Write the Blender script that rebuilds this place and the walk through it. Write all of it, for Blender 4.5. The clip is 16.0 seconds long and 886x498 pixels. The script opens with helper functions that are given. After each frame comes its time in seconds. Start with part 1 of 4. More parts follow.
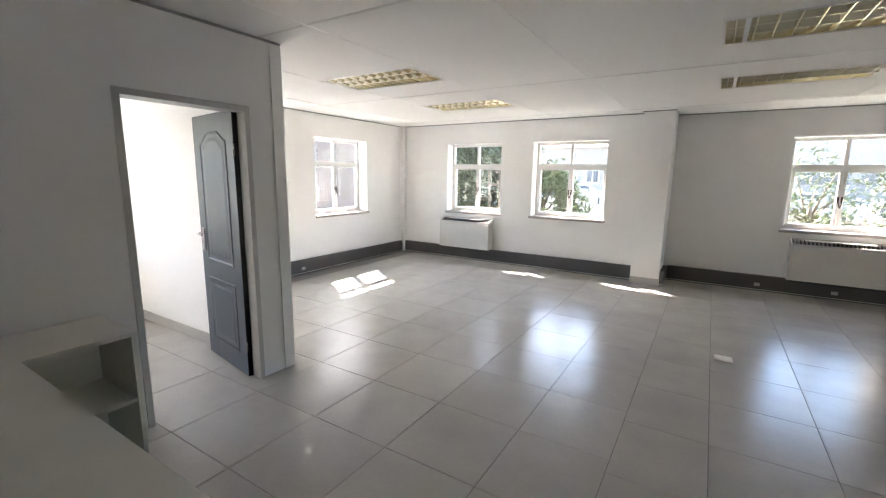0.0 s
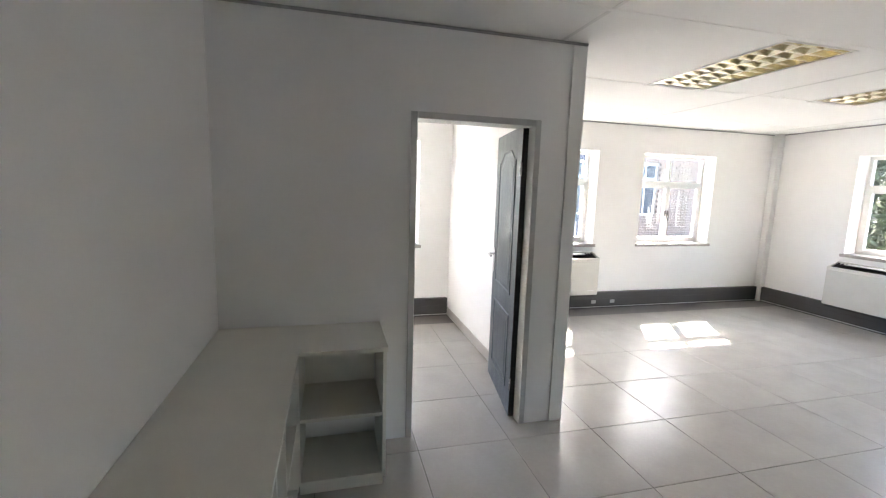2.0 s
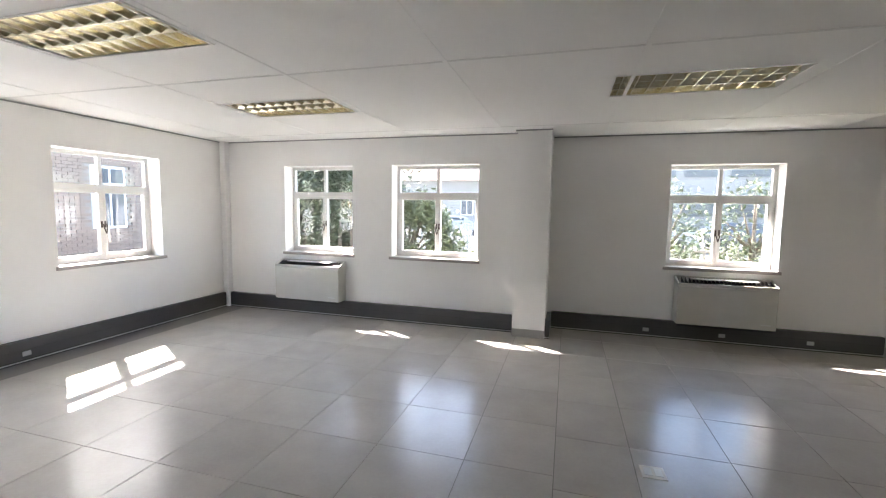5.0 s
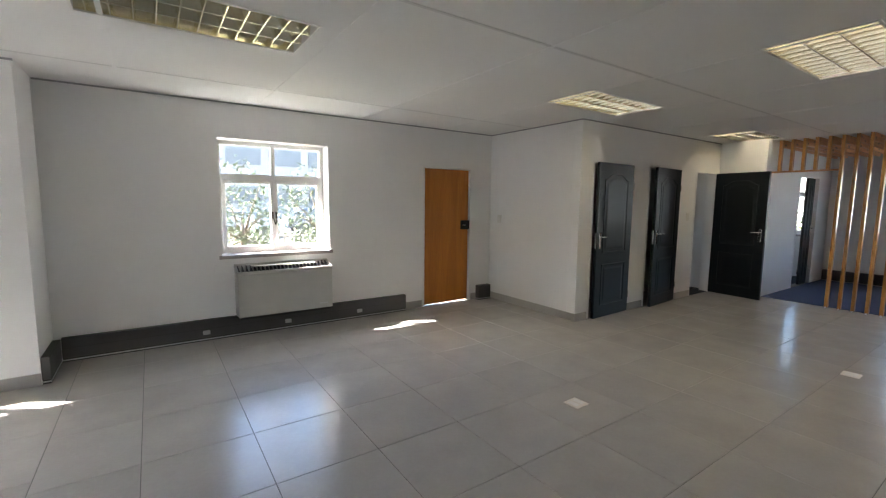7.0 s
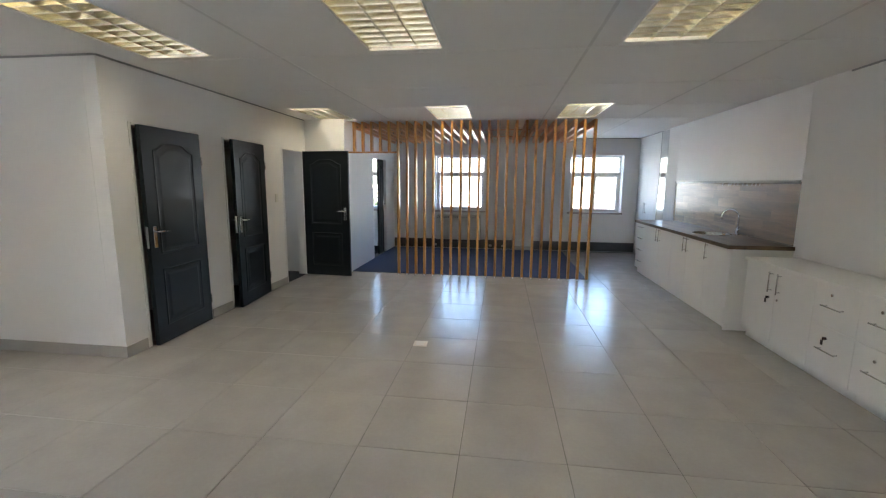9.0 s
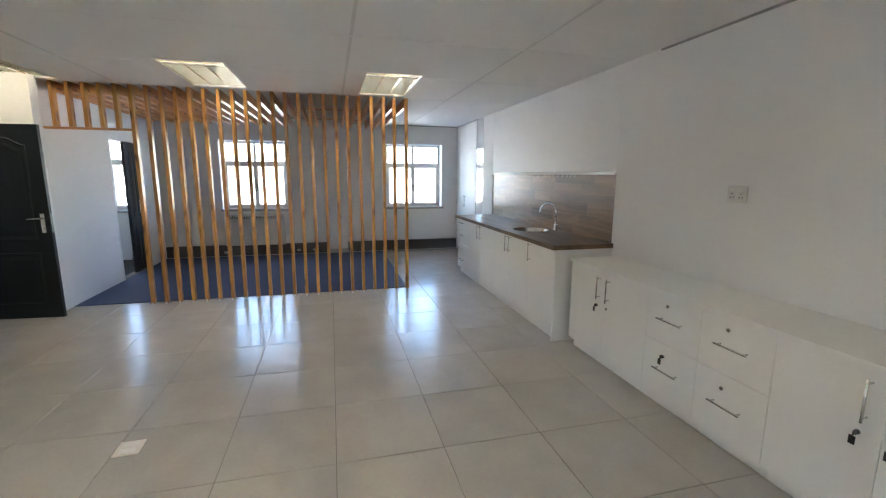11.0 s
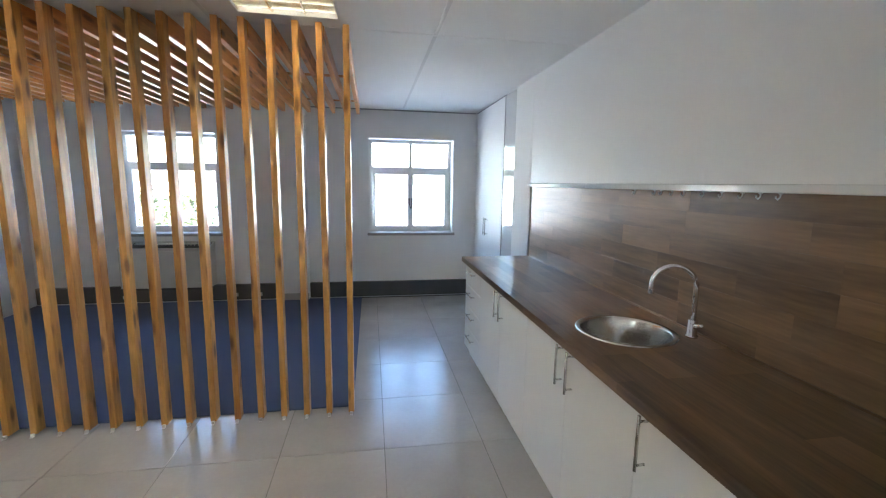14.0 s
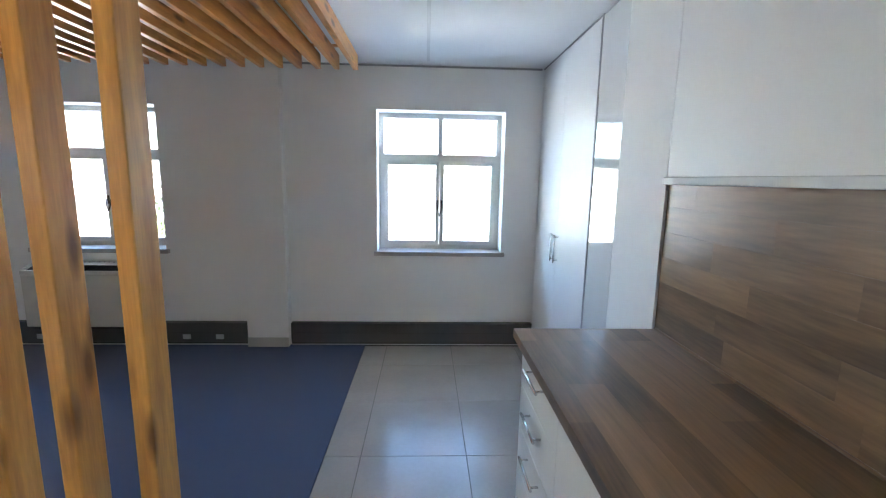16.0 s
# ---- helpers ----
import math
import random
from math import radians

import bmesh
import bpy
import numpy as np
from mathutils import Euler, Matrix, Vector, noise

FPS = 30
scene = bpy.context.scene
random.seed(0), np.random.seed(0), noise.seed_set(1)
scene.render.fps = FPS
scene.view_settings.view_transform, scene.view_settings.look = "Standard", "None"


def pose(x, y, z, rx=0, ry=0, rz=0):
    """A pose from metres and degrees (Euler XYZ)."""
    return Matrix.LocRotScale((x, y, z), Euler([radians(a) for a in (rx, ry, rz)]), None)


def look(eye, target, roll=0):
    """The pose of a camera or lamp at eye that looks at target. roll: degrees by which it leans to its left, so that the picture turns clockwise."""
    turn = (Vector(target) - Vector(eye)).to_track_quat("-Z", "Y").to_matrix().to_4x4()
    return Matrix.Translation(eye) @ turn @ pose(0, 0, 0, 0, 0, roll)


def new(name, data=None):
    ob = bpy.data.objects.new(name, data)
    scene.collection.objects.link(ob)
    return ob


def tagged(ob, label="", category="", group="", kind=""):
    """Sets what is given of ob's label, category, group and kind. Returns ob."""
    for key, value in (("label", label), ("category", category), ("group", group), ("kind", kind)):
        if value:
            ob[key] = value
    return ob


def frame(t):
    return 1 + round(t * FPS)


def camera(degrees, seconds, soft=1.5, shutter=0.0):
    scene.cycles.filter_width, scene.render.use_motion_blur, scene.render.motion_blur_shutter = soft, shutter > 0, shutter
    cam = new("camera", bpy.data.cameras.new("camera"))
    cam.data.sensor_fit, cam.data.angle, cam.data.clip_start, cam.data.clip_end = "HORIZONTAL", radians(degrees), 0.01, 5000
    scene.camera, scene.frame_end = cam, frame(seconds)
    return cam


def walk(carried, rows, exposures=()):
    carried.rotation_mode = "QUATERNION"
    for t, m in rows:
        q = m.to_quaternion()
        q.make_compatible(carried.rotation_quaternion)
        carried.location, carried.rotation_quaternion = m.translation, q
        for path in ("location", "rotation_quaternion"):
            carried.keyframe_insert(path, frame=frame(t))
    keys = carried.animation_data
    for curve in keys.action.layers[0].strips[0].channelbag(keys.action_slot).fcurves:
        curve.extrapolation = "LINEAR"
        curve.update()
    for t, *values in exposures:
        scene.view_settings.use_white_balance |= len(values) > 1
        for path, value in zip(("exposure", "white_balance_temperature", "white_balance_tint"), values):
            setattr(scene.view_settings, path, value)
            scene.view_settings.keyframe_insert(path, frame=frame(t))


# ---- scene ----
cam = camera(92.0, 16.0, soft=1.2)
PATH = [
    (0, (5.46, -7.193, 1.596), (4.421, -5.518, 1.253), 0.8),
    (0.5, (5.398, -6.944, 1.614), (4.007, -5.545, 1.289), 1.0),
    (1, (5.292, -6.78, 1.612), (3.68, -5.633, 1.315), 1.8),
    (1.5, (5.164, -6.657, 1.6), (3.366, -5.828, 1.319), 2.7),
    (2, (5.161, -6.526, 1.617), (3.246, -6.026, 1.331), 1.7),
    (2.5, (5.224, -6.304, 1.628), (3.282, -5.92, 1.342), 1.8),
    (3, (5.25, -6.126, 1.638), (3.374, -5.49, 1.359), 2.0),
    (3.5, (5.123, -5.943, 1.643), (3.47, -4.848, 1.383), 2.3),
    (5.8, (5.173, -5.138, 1.526), (5.411, -3.16, 1.349), 0.3),
    (6, (5.213, -5.019, 1.516), (5.663, -3.079, 1.336), 0.3),
    (6.5, (5.409, -4.864, 1.514), (6.24, -3.055, 1.314), -0.1),
    (7, (5.721, -4.772, 1.509), (6.842, -3.13, 1.29), 0.6),
    (7.5, (5.976, -4.695, 1.51), (7.433, -3.346, 1.273), 1.0),
    (8, (6.278, -4.589, 1.536), (8.063, -3.726, 1.275), 0.7),
    (8.5, (6.603, -4.55, 1.536), (8.501, -3.986, 1.253), 0.6),
    (9, (6.96, -4.524, 1.544), (8.918, -4.262, 1.238), 0.4),
    (9.5, (7.265, -4.537, 1.536), (9.237, -4.654, 1.226), 0.4),
    (10, (7.614, -4.696, 1.547), (9.532, -5.145, 1.2), -0.5),
    (10.2, (7.729, -4.738, 1.541), (9.641, -5.209, 1.194), -0.4),
    (12.5, (9.616, -5.567, 1.547), (11.525, -6.077, 1.239), 1.5),
    (13, (10.121, -5.771, 1.545), (12.056, -6.168, 1.236), 1.0),
    (13.5, (10.609, -5.953, 1.55), (12.563, -6.247, 1.239), 1.3),
    (14, (11.126, -6.073, 1.577), (13.076, -6.402, 1.276), 0.9),
    (14.5, (11.64, -6.236, 1.571), (13.593, -6.539, 1.265), 1.3),
    (15, (12.161, -6.324, 1.571), (14.122, -6.576, 1.272), 1.5),
    (15.5, (12.643, -6.432, 1.548), (14.608, -6.646, 1.248), 1.7),
    (16, (13.117, -6.497, 1.569), (15.089, -6.577, 1.247), 1.0),
]
walk(cam, [(t, look(eye, target, roll)) for t, eye, target, roll in PATH], [(0, 4.08, 6500, 15), (2, 4.25, 6450, 15), (3, 4.05, 6450, 15), (3.5, 3.88, 6420, 15), (5.8, 3.78, 6350, 15), (7, 4.1, 6250, 14), (8, 4.12, 6150, 13), (9, 4.47, 6100, 13), (10, 4.72, 6100, 13), (12.5, 4.8, 6000, 12), (14.5, 4.83, 5850, 11), (16, 4.9, 5900, 10)])

# ---- light ----
SUN = Vector((-1.0, 0.62, 1.1)).normalized()
world = bpy.data.worlds.new("sky")
scene.world = world
world.use_nodes = True
wn = world.node_tree
sky = wn.nodes.new("ShaderNodeTexSky")
sky.sky_type, sky.sun_disc = "NISHITA", False
sky.sun_elevation, sky.sun_rotation = math.asin(SUN.z), math.atan2(SUN.x, SUN.y)
sky.air_density, sky.dust_density = 1.0, 2.0
bg = wn.nodes["Background"]
bg.inputs["Strength"].default_value = 0.15
wn.links.new(sky.outputs[0], bg.inputs["Color"])
sun = new("sun", bpy.data.lights.new("sun", "SUN"))
sun.data.energy, sun.data.angle, sun.data.color = 5.0, radians(0.5), (1.0, 0.95, 0.87)
sun.matrix_world = look(SUN * 30, (0, 0, 0))

# ---- materials ----
def mat(name, color, rough=0.5, metal=0.0, vary=0.06, scale=6.0, bump=0.0, fine=120.0, spec=0.5, rand=0.0, stretch=(1, 1, 1), blotch=0.0, coat=0.0):
    """Painted, metal or stone surface: broad and fine variation of colour, gloss and relief."""
    m = bpy.data.materials.new(name)
    m.use_nodes = True
    nt = m.node_tree
    b = nt.nodes["Principled BSDF"]
    b.inputs["Metallic"].default_value = metal
    b.inputs["Specular IOR Level"].default_value = spec
    b.inputs["Coat Weight"].default_value = coat
    b.inputs["Coat Roughness"].default_value = 0.06
    tc = nt.nodes.new("ShaderNodeTexCoord")
    mp = nt.nodes.new("ShaderNodeMapping")
    mp.inputs["Scale"].default_value = stretch
    nt.links.new(tc.outputs["Object"], mp.inputs["Vector"])
    n1 = nt.nodes.new("ShaderNodeTexNoise")
    n1.inputs["Scale"].default_value, n1.inputs["Detail"].default_value = scale, 6
    n2 = nt.nodes.new("ShaderNodeTexNoise")
    n2.inputs["Scale"].default_value, n2.inputs["Detail"].default_value = fine, 3
    vec = mp.outputs[0]
    if rand:
        oi = nt.nodes.new("ShaderNodeObjectInfo")
        shift = nt.nodes.new("ShaderNodeVectorMath")
        shift.operation = "MULTIPLY_ADD"
        cx = nt.nodes.new("ShaderNodeCombineXYZ")
        for i in range(3):
            nt.links.new(oi.outputs["Random"], cx.inputs[i])
        nt.links.new(cx.outputs[0], shift.inputs[0])
        shift.inputs[1].default_value = (37, 53, 71)
        nt.links.new(vec, shift.inputs[2])
        vec = shift.outputs[0]
    for n in (n1, n2):
        nt.links.new(vec, n.inputs["Vector"])
    add = nt.nodes.new("ShaderNodeMath")
    add.operation = "MULTIPLY_ADD"
    nt.links.new(n2.outputs["Fac"], add.inputs[0])
    add.inputs[1].default_value = 0.35
    nt.links.new(n1.outputs["Fac"], add.inputs[2])
    last = add
    if rand:
        ad = nt.nodes.new("ShaderNodeMath")
        ad.operation = "MULTIPLY_ADD"
        nt.links.new(oi.outputs["Random"], ad.inputs[0])
        ad.inputs[1].default_value = rand
        nt.links.new(add.outputs[0], ad.inputs[2])
        last = ad
    ramp = nt.nodes.new("ShaderNodeMapRange")
    ramp.inputs["From Min"].default_value, ramp.inputs["From Max"].default_value = 0.35, 1.0 + rand
    ramp.inputs["To Min"].default_value, ramp.inputs["To Max"].default_value = 1 - vary, 1 + vary
    nt.links.new(last.outputs[0], ramp.inputs["Value"])
    mul = nt.nodes.new("ShaderNodeVectorMath")
    mul.operation = "SCALE"
    mul.inputs[0].default_value = color
    nt.links.new(ramp.outputs[0], mul.inputs["Scale"])
    nt.links.new(mul.outputs[0], b.inputs["Base Color"])
    rr = nt.nodes.new("ShaderNodeMapRange")
    rr.inputs["From Min"].default_value, rr.inputs["From Max"].default_value = 0.3, 0.7
    rr.inputs["To Min"].default_value, rr.inputs["To Max"].default_value = rough * 0.88, min(1, rough * 1.12)
    nt.links.new(n1.outputs["Fac"], rr.inputs["Value"])
    nt.links.new(rr.outputs[0], b.inputs["Roughness"])
    if bump:
        bp = nt.nodes.new("ShaderNodeBump")
        bp.inputs["Strength"].default_value, bp.inputs["Distance"].default_value = bump, 0.002
        nt.links.new(n2.outputs["Fac"], bp.inputs["Height"])
        nt.links.new(bp.outputs[0], b.inputs["Normal"])
    return m


def wood(name, dark, light, axis, rough=0.45, planks=None, grain=9.0, rand=0.0, knots=True):
    """Wood with grain along axis (0, 1, 2), knots, and butted blocks where planks gives (length, width) on two axes."""
    m = bpy.data.materials.new(name)
    m.use_nodes = True
    nt = m.node_tree
    L = nt.links.new
    b = nt.nodes["Principled BSDF"]
    b.inputs["Roughness"].default_value = rough
    tc = nt.nodes.new("ShaderNodeTexCoord")
    mp = nt.nodes.new("ShaderNodeMapping")
    s = [grain, grain, grain]
    s[axis] = grain * 0.09
    mp.inputs["Scale"].default_value = s
    L(tc.outputs["Object"], mp.inputs["Vector"])
    vec = mp.outputs[0]
    oi = nt.nodes.new("ShaderNodeObjectInfo")
    shift = nt.nodes.new("ShaderNodeVectorMath")
    shift.operation = "MULTIPLY_ADD"
    cx = nt.nodes.new("ShaderNodeCombineXYZ")
    for i in range(3):
        L(oi.outputs["Random"], cx.inputs[i])
    L(cx.outputs[0], shift.inputs[0])
    shift.inputs[1].default_value = (37, 53, 71)
    L(vec, shift.inputs[2])
    vec = shift.outputs[0]
    n1 = nt.nodes.new("ShaderNodeTexNoise")
    n1.inputs["Scale"].default_value, n1.inputs["Detail"].default_value, n1.inputs["Distortion"].default_value = 1.2, 8, 0.6
    n2 = nt.nodes.new("ShaderNodeTexNoise")
    n2.inputs["Scale"].default_value, n2.inputs["Detail"].default_value = 9.0, 4
    L(vec, n1.inputs["Vector"]); L(vec, n2.inputs["Vector"])
    mix = nt.nodes.new("ShaderNodeMath")
    mix.operation = "MULTIPLY_ADD"
    L(n2.outputs["Fac"], mix.inputs[0]); mix.inputs[1].default_value = 0.4; L(n1.outputs["Fac"], mix.inputs[2])
    value = mix.outputs[0]
    if planks:
        sep = nt.nodes.new("ShaderNodeSeparateXYZ")
        L(tc.outputs["Object"], sep.inputs[0])
        cmb = nt.nodes.new("ShaderNodeCombineXYZ")
        L(sep.outputs[axis], cmb.inputs[0]); L(sep.outputs[planks[2]], cmb.inputs[1])
        br = nt.nodes.new("ShaderNodeTexBrick")
        br.inputs["Scale"].default_value, br.inputs["Mortar Size"].default_value = 1.0, 0.0006
        br.inputs["Brick Width"].default_value, br.inputs["Row Height"].default_value = planks[0], planks[1]
        br.inputs["Color1"].default_value, br.inputs["Color2"].default_value, br.inputs["Mortar"].default_value = (0, 0, 0, 1), (1, 1, 1, 1), (0.1, 0.1, 0.1, 1)
        br.offset = 0.37
        L(cmb.outputs[0], br.inputs["Vector"])
        pm = nt.nodes.new("ShaderNodeMath")
        pm.operation = "MULTIPLY_ADD"
        L(br.outputs["Color"], pm.inputs[0]); pm.inputs[1].default_value = 0.45; L(value, pm.inputs[2])
        value = pm.outputs[0]
        lo, hi = 0.5, 1.25
    else:
        lo, hi = 0.45, 0.95
    if rand:
        ra = nt.nodes.new("ShaderNodeMath")
        ra.operation = "MULTIPLY_ADD"
        L(oi.outputs["Random"], ra.inputs[0]); ra.inputs[1].default_value = rand; L(value, ra.inputs[2])
        value = ra.outputs[0]
        hi += rand
    cr = nt.nodes.new("ShaderNodeMapRange")
    cr.inputs["From Min"].default_value, cr.inputs["From Max"].default_value = lo, hi
    L(value, cr.inputs["Value"])
    mc = nt.nodes.new("ShaderNodeMix")
    mc.data_type = "RGBA"
    mc.inputs[6].default_value, mc.inputs[7].default_value = (*dark, 1), (*light, 1)
    L(cr.outputs[0], mc.inputs[0])
    col = mc.outputs[2]
    if knots:
        kp = nt.nodes.new("ShaderNodeMapping")
        ks = [14.0, 14.0, 14.0]
        ks[axis] = 4.0
        kp.inputs["Scale"].default_value = ks
        L(tc.outputs["Object"], kp.inputs["Vector"])
        ksh = nt.nodes.new("ShaderNodeVectorMath")
        ksh.operation = "ADD"
        L(kp.outputs[0], ksh.inputs[0]); L(cx.outputs[0], ksh.inputs[1])
        vo = nt.nodes.new("ShaderNodeTexVoronoi")
        vo.inputs["Scale"].default_value = 1.0
        L(ksh.outputs[0], vo.inputs["Vector"])
        kr = nt.nodes.new("ShaderNodeMapRange")
        kr.inputs["From Min"].default_value, kr.inputs["From Max"].default_value = 0.12, 0.3
        kr.inputs["To Min"].default_value, kr.inputs["To Max"].default_value = 0.8, 0.0
        L(vo.outputs["Distance"], kr.inputs["Value"])
        mk = nt.nodes.new("ShaderNodeMix")
        mk.data_type = "RGBA"
        mk.inputs[7].default_value = (dark[0] * 0.3, dark[1] * 0.25, dark[2] * 0.25, 1)
        L(kr.outputs[0], mk.inputs[0]); L(col, mk.inputs[6])
        col = mk.outputs[2]
    L(col, b.inputs["Base Color"])
    bp = nt.nodes.new("ShaderNodeBump")
    bp.inputs["Strength"].default_value, bp.inputs["Distance"].default_value = 0.15, 0.001
    L(n2.outputs["Fac"], bp.inputs["Height"]); L(bp.outputs[0], b.inputs["Normal"])
    return m


def glass_mat():
    """Thin clear window glass: mostly see-through, with a mirror reflection at a slant."""
    m = bpy.data.materials.new("clear_glass")
    m.use_nodes = True
    nt = m.node_tree
    nt.nodes.remove(nt.nodes["Principled BSDF"])
    tr, gl, lw, pw, sc, mx = (nt.nodes.new("ShaderNode" + n) for n in ("BsdfTransparent", "BsdfGlossy", "LayerWeight", "Math", "Math", "MixShader"))
    tr.inputs["Color"].default_value = (0.95, 0.97, 0.96, 1)
    gl.inputs["Roughness"].default_value = 0.01
    lw.inputs["Blend"].default_value = 0.5
    pw.operation, sc.operation = "POWER", "MULTIPLY_ADD"
    pw.inputs[1].default_value, sc.inputs[1].default_value, sc.inputs[2].default_value = 5.0, 0.9, 0.04
    nt.links.new(lw.outputs["Facing"], pw.inputs[0]); nt.links.new(pw.outputs[0], sc.inputs[0]); nt.links.new(sc.outputs[0], mx.inputs[0])
    nt.links.new(tr.outputs[0], mx.inputs[1]); nt.links.new(gl.outputs[0], mx.inputs[2])
    nt.links.new(mx.outputs[0], nt.nodes["Material Output"].inputs[0])
    return m


def lamp_mat(name, color, strength):
    m = mat(name, color, 0.3)
    b = m.node_tree.nodes["Principled BSDF"]
    b.inputs["Emission Color"].default_value, b.inputs["Emission Strength"].default_value = (*color, 1), strength
    return m


M_WALL = mat("white_wall_paint", (0.85, 0.845, 0.83), 0.75, vary=0.035, scale=1.3, bump=0.12, fine=160)
M_CEIL = mat("ceiling_paint", (0.84, 0.835, 0.82), 0.8, vary=0.03, scale=0.8, bump=0.08)
M_STRIP = mat("ceiling_joint_strip", (0.70, 0.695, 0.68), 0.6)
M_SHADOWGAP = mat("shadow_gap_grey", (0.33, 0.33, 0.33), 0.6)
M_TILE = mat("porcelain_tile", (0.43, 0.408, 0.372), 0.23, vary=0.13, scale=3.4, bump=0.05, fine=45, rand=0.25, spec=0.36)
M_GROUT = mat("grout", (0.17, 0.16, 0.15), 0.9, vary=0.15, scale=20)
M_SKIRT = mat("tile_skirting", (0.42, 0.40, 0.37), 0.35, vary=0.1, scale=4)
M_TRUNK = mat("dark_grey_trunking", (0.078, 0.077, 0.075), 0.5, vary=0.15, scale=8)
M_FRAME = mat("white_window_enamel", (0.78, 0.77, 0.74), 0.4, vary=0.06, scale=9)
M_SILL = mat("sill_tile", (0.36, 0.33, 0.31), 0.4, vary=0.12, scale=12)
M_GLASS = glass_mat()
M_BRASS = mat("dark_brass", (0.07, 0.058, 0.045), 0.4, metal=0.9)
M_CHROME = mat("chrome", (0.82, 0.82, 0.83), 0.09, metal=1.0, vary=0.02)
M_STEEL = mat("brushed_steel", (0.62, 0.62, 0.61), 0.22, metal=1.0, vary=0.06, fine=300, stretch=(1, 1, 12))
M_DOOR = mat("charcoal_door_paint", (0.013, 0.017, 0.021), 0.36, spec=0.3, vary=0.15, scale=5, bump=0.2, fine=90, stretch=(4, 4, 0.4))
M_DOORBLUE = mat("slate_blue_door_paint", (0.05, 0.067, 0.082), 0.42, vary=0.12, scale=5, bump=0.2, fine=90, stretch=(4, 4, 0.4))
M_EDGE = mat("black_door_edge", (0.012, 0.012, 0.013), 0.5)
M_ORANGE = wood("orange_varnished_veneer", (0.42, 0.135, 0.012), (0.58, 0.22, 0.028), 2, 0.38, grain=7, knots=False)
M_STEELFRAME = mat("grey_steel_door_frame", (0.56, 0.555, 0.54), 0.45, vary=0.06)
M_UNIT = mat("cream_fan_coil_paint", (0.60, 0.585, 0.54), 0.45, vary=0.05, scale=5)
M_UNITDARK = mat("dark_grille", (0.05, 0.047, 0.045), 0.55)
M_LAMINATE = mat("white_laminate", (0.80, 0.79, 0.76), 0.35, vary=0.03, scale=3)
M_GLOSS = mat("white_high_gloss", (0.80, 0.80, 0.79), 0.07, vary=0.02, scale=2, coat=0.5)
M_SATIN = mat("white_satin_front", (0.84, 0.835, 0.82), 0.5, vary=0.02, scale=2)
M_SHELF = mat("grey_white_melamine", (0.79, 0.77, 0.70), 0.5, vary=0.05, scale=4)
M_PINE = wood("varnished_pine", (0.30, 0.105, 0.018), (0.78, 0.405, 0.10), 2, 0.28, grain=22, rand=0.3)
M_PINEX = wood("varnished_pine_joist", (0.36, 0.11, 0.02), (0.82, 0.37, 0.09), 0, 0.3, grain=22, rand=0.3)
M_PINEY = wood("varnished_pine_beam", (0.42, 0.17, 0.045), (0.70, 0.37, 0.12), 1, 0.35, grain=22, rand=0.25)
M_TOP = wood("walnut_laminate_top", (0.055, 0.032, 0.019), (0.30, 0.182, 0.10), 0, 0.3, planks=(0.6, 0.12, 1), grain=10, knots=False)
M_SPLASH = wood("walnut_laminate_splashback", (0.055, 0.033, 0.02), (0.39, 0.24, 0.128), 0, 0.34, grain=10, rand=0.4, knots=False)
M_CARPET = mat("blue_carpet", (0.1, 0.124, 0.195), 0.95, vary=0.3, scale=260, bump=0.8, fine=420, spec=0.1)
M_CARPETGREY = mat("grey_carpet", (0.05, 0.052, 0.058), 0.95, vary=0.3, scale=260, bump=0.8, fine=420, spec=0.1)
M_LOUVRE = mat("satin_aluminium_louvre", (0.86, 0.80, 0.62), 0.22, metal=1.0, vary=0.04)
M_TUBEOFF = mat("unlit_tube", (0.85, 0.84, 0.8), 0.3)
M_TUBEON = lamp_mat("lit_tube", (1.0, 0.90, 0.72), 0.8)
M_PLASTIC = mat("white_plastic", (0.75, 0.74, 0.70), 0.4)
M_PLATE = mat("floor_socket_cover", (0.70, 0.66, 0.58), 0.35, vary=0.1)
M_BRICK = mat("tan_brick", (0.27, 0.20, 0.155), 0.85, vary=0.3, scale=4, bump=0.3, rand=0.5)
M_MORTAR = mat("mortar", (0.30, 0.28, 0.25), 0.95, vary=0.15)
M_BLUEWALL = mat("dark_blue_cladding", (0.042, 0.048, 0.062), 0.6, vary=0.12)
M_DARKGLASS = mat("dark_window_glass", (0.085, 0.09, 0.095), 0.22, vary=0.1, spec=0.3)
M_GROUND = mat("concrete_paving", (0.50, 0.485, 0.46), 0.9, vary=0.2, scale=0.4, bump=0.2, fine=30)
M_GRASS = mat("dry_lawn", (0.11, 0.105, 0.06), 0.95, vary=0.4, scale=3, fine=60)
M_ROAD = mat("asphalt", (0.05, 0.05, 0.05), 0.9, vary=0.2, scale=2, fine=80)
M_BARK = mat("bark", (0.13, 0.095, 0.065), 0.9, vary=0.35, scale=12, bump=0.6, fine=40)
M_LEAF = mat("leaf_green", (0.085, 0.10, 0.04), 0.6, vary=0.5, scale=3, fine=11)
M_LEAFDARK = mat("dark_leaf_green", (0.045, 0.06, 0.028), 0.6, vary=0.5, scale=3, fine=11)
M_POST = mat("weathered_timber", (0.26, 0.22, 0.18), 0.85, vary=0.25, scale=8, stretch=(1, 1, 0.1))
M_FENCE = mat("white_fence_paint", (0.30, 0.30, 0.29), 0.7, vary=0.1, scale=3)
M_PLASTER = mat("pale_plaster", (0.2, 0.195, 0.185), 0.85, vary=0.1, scale=0.8)
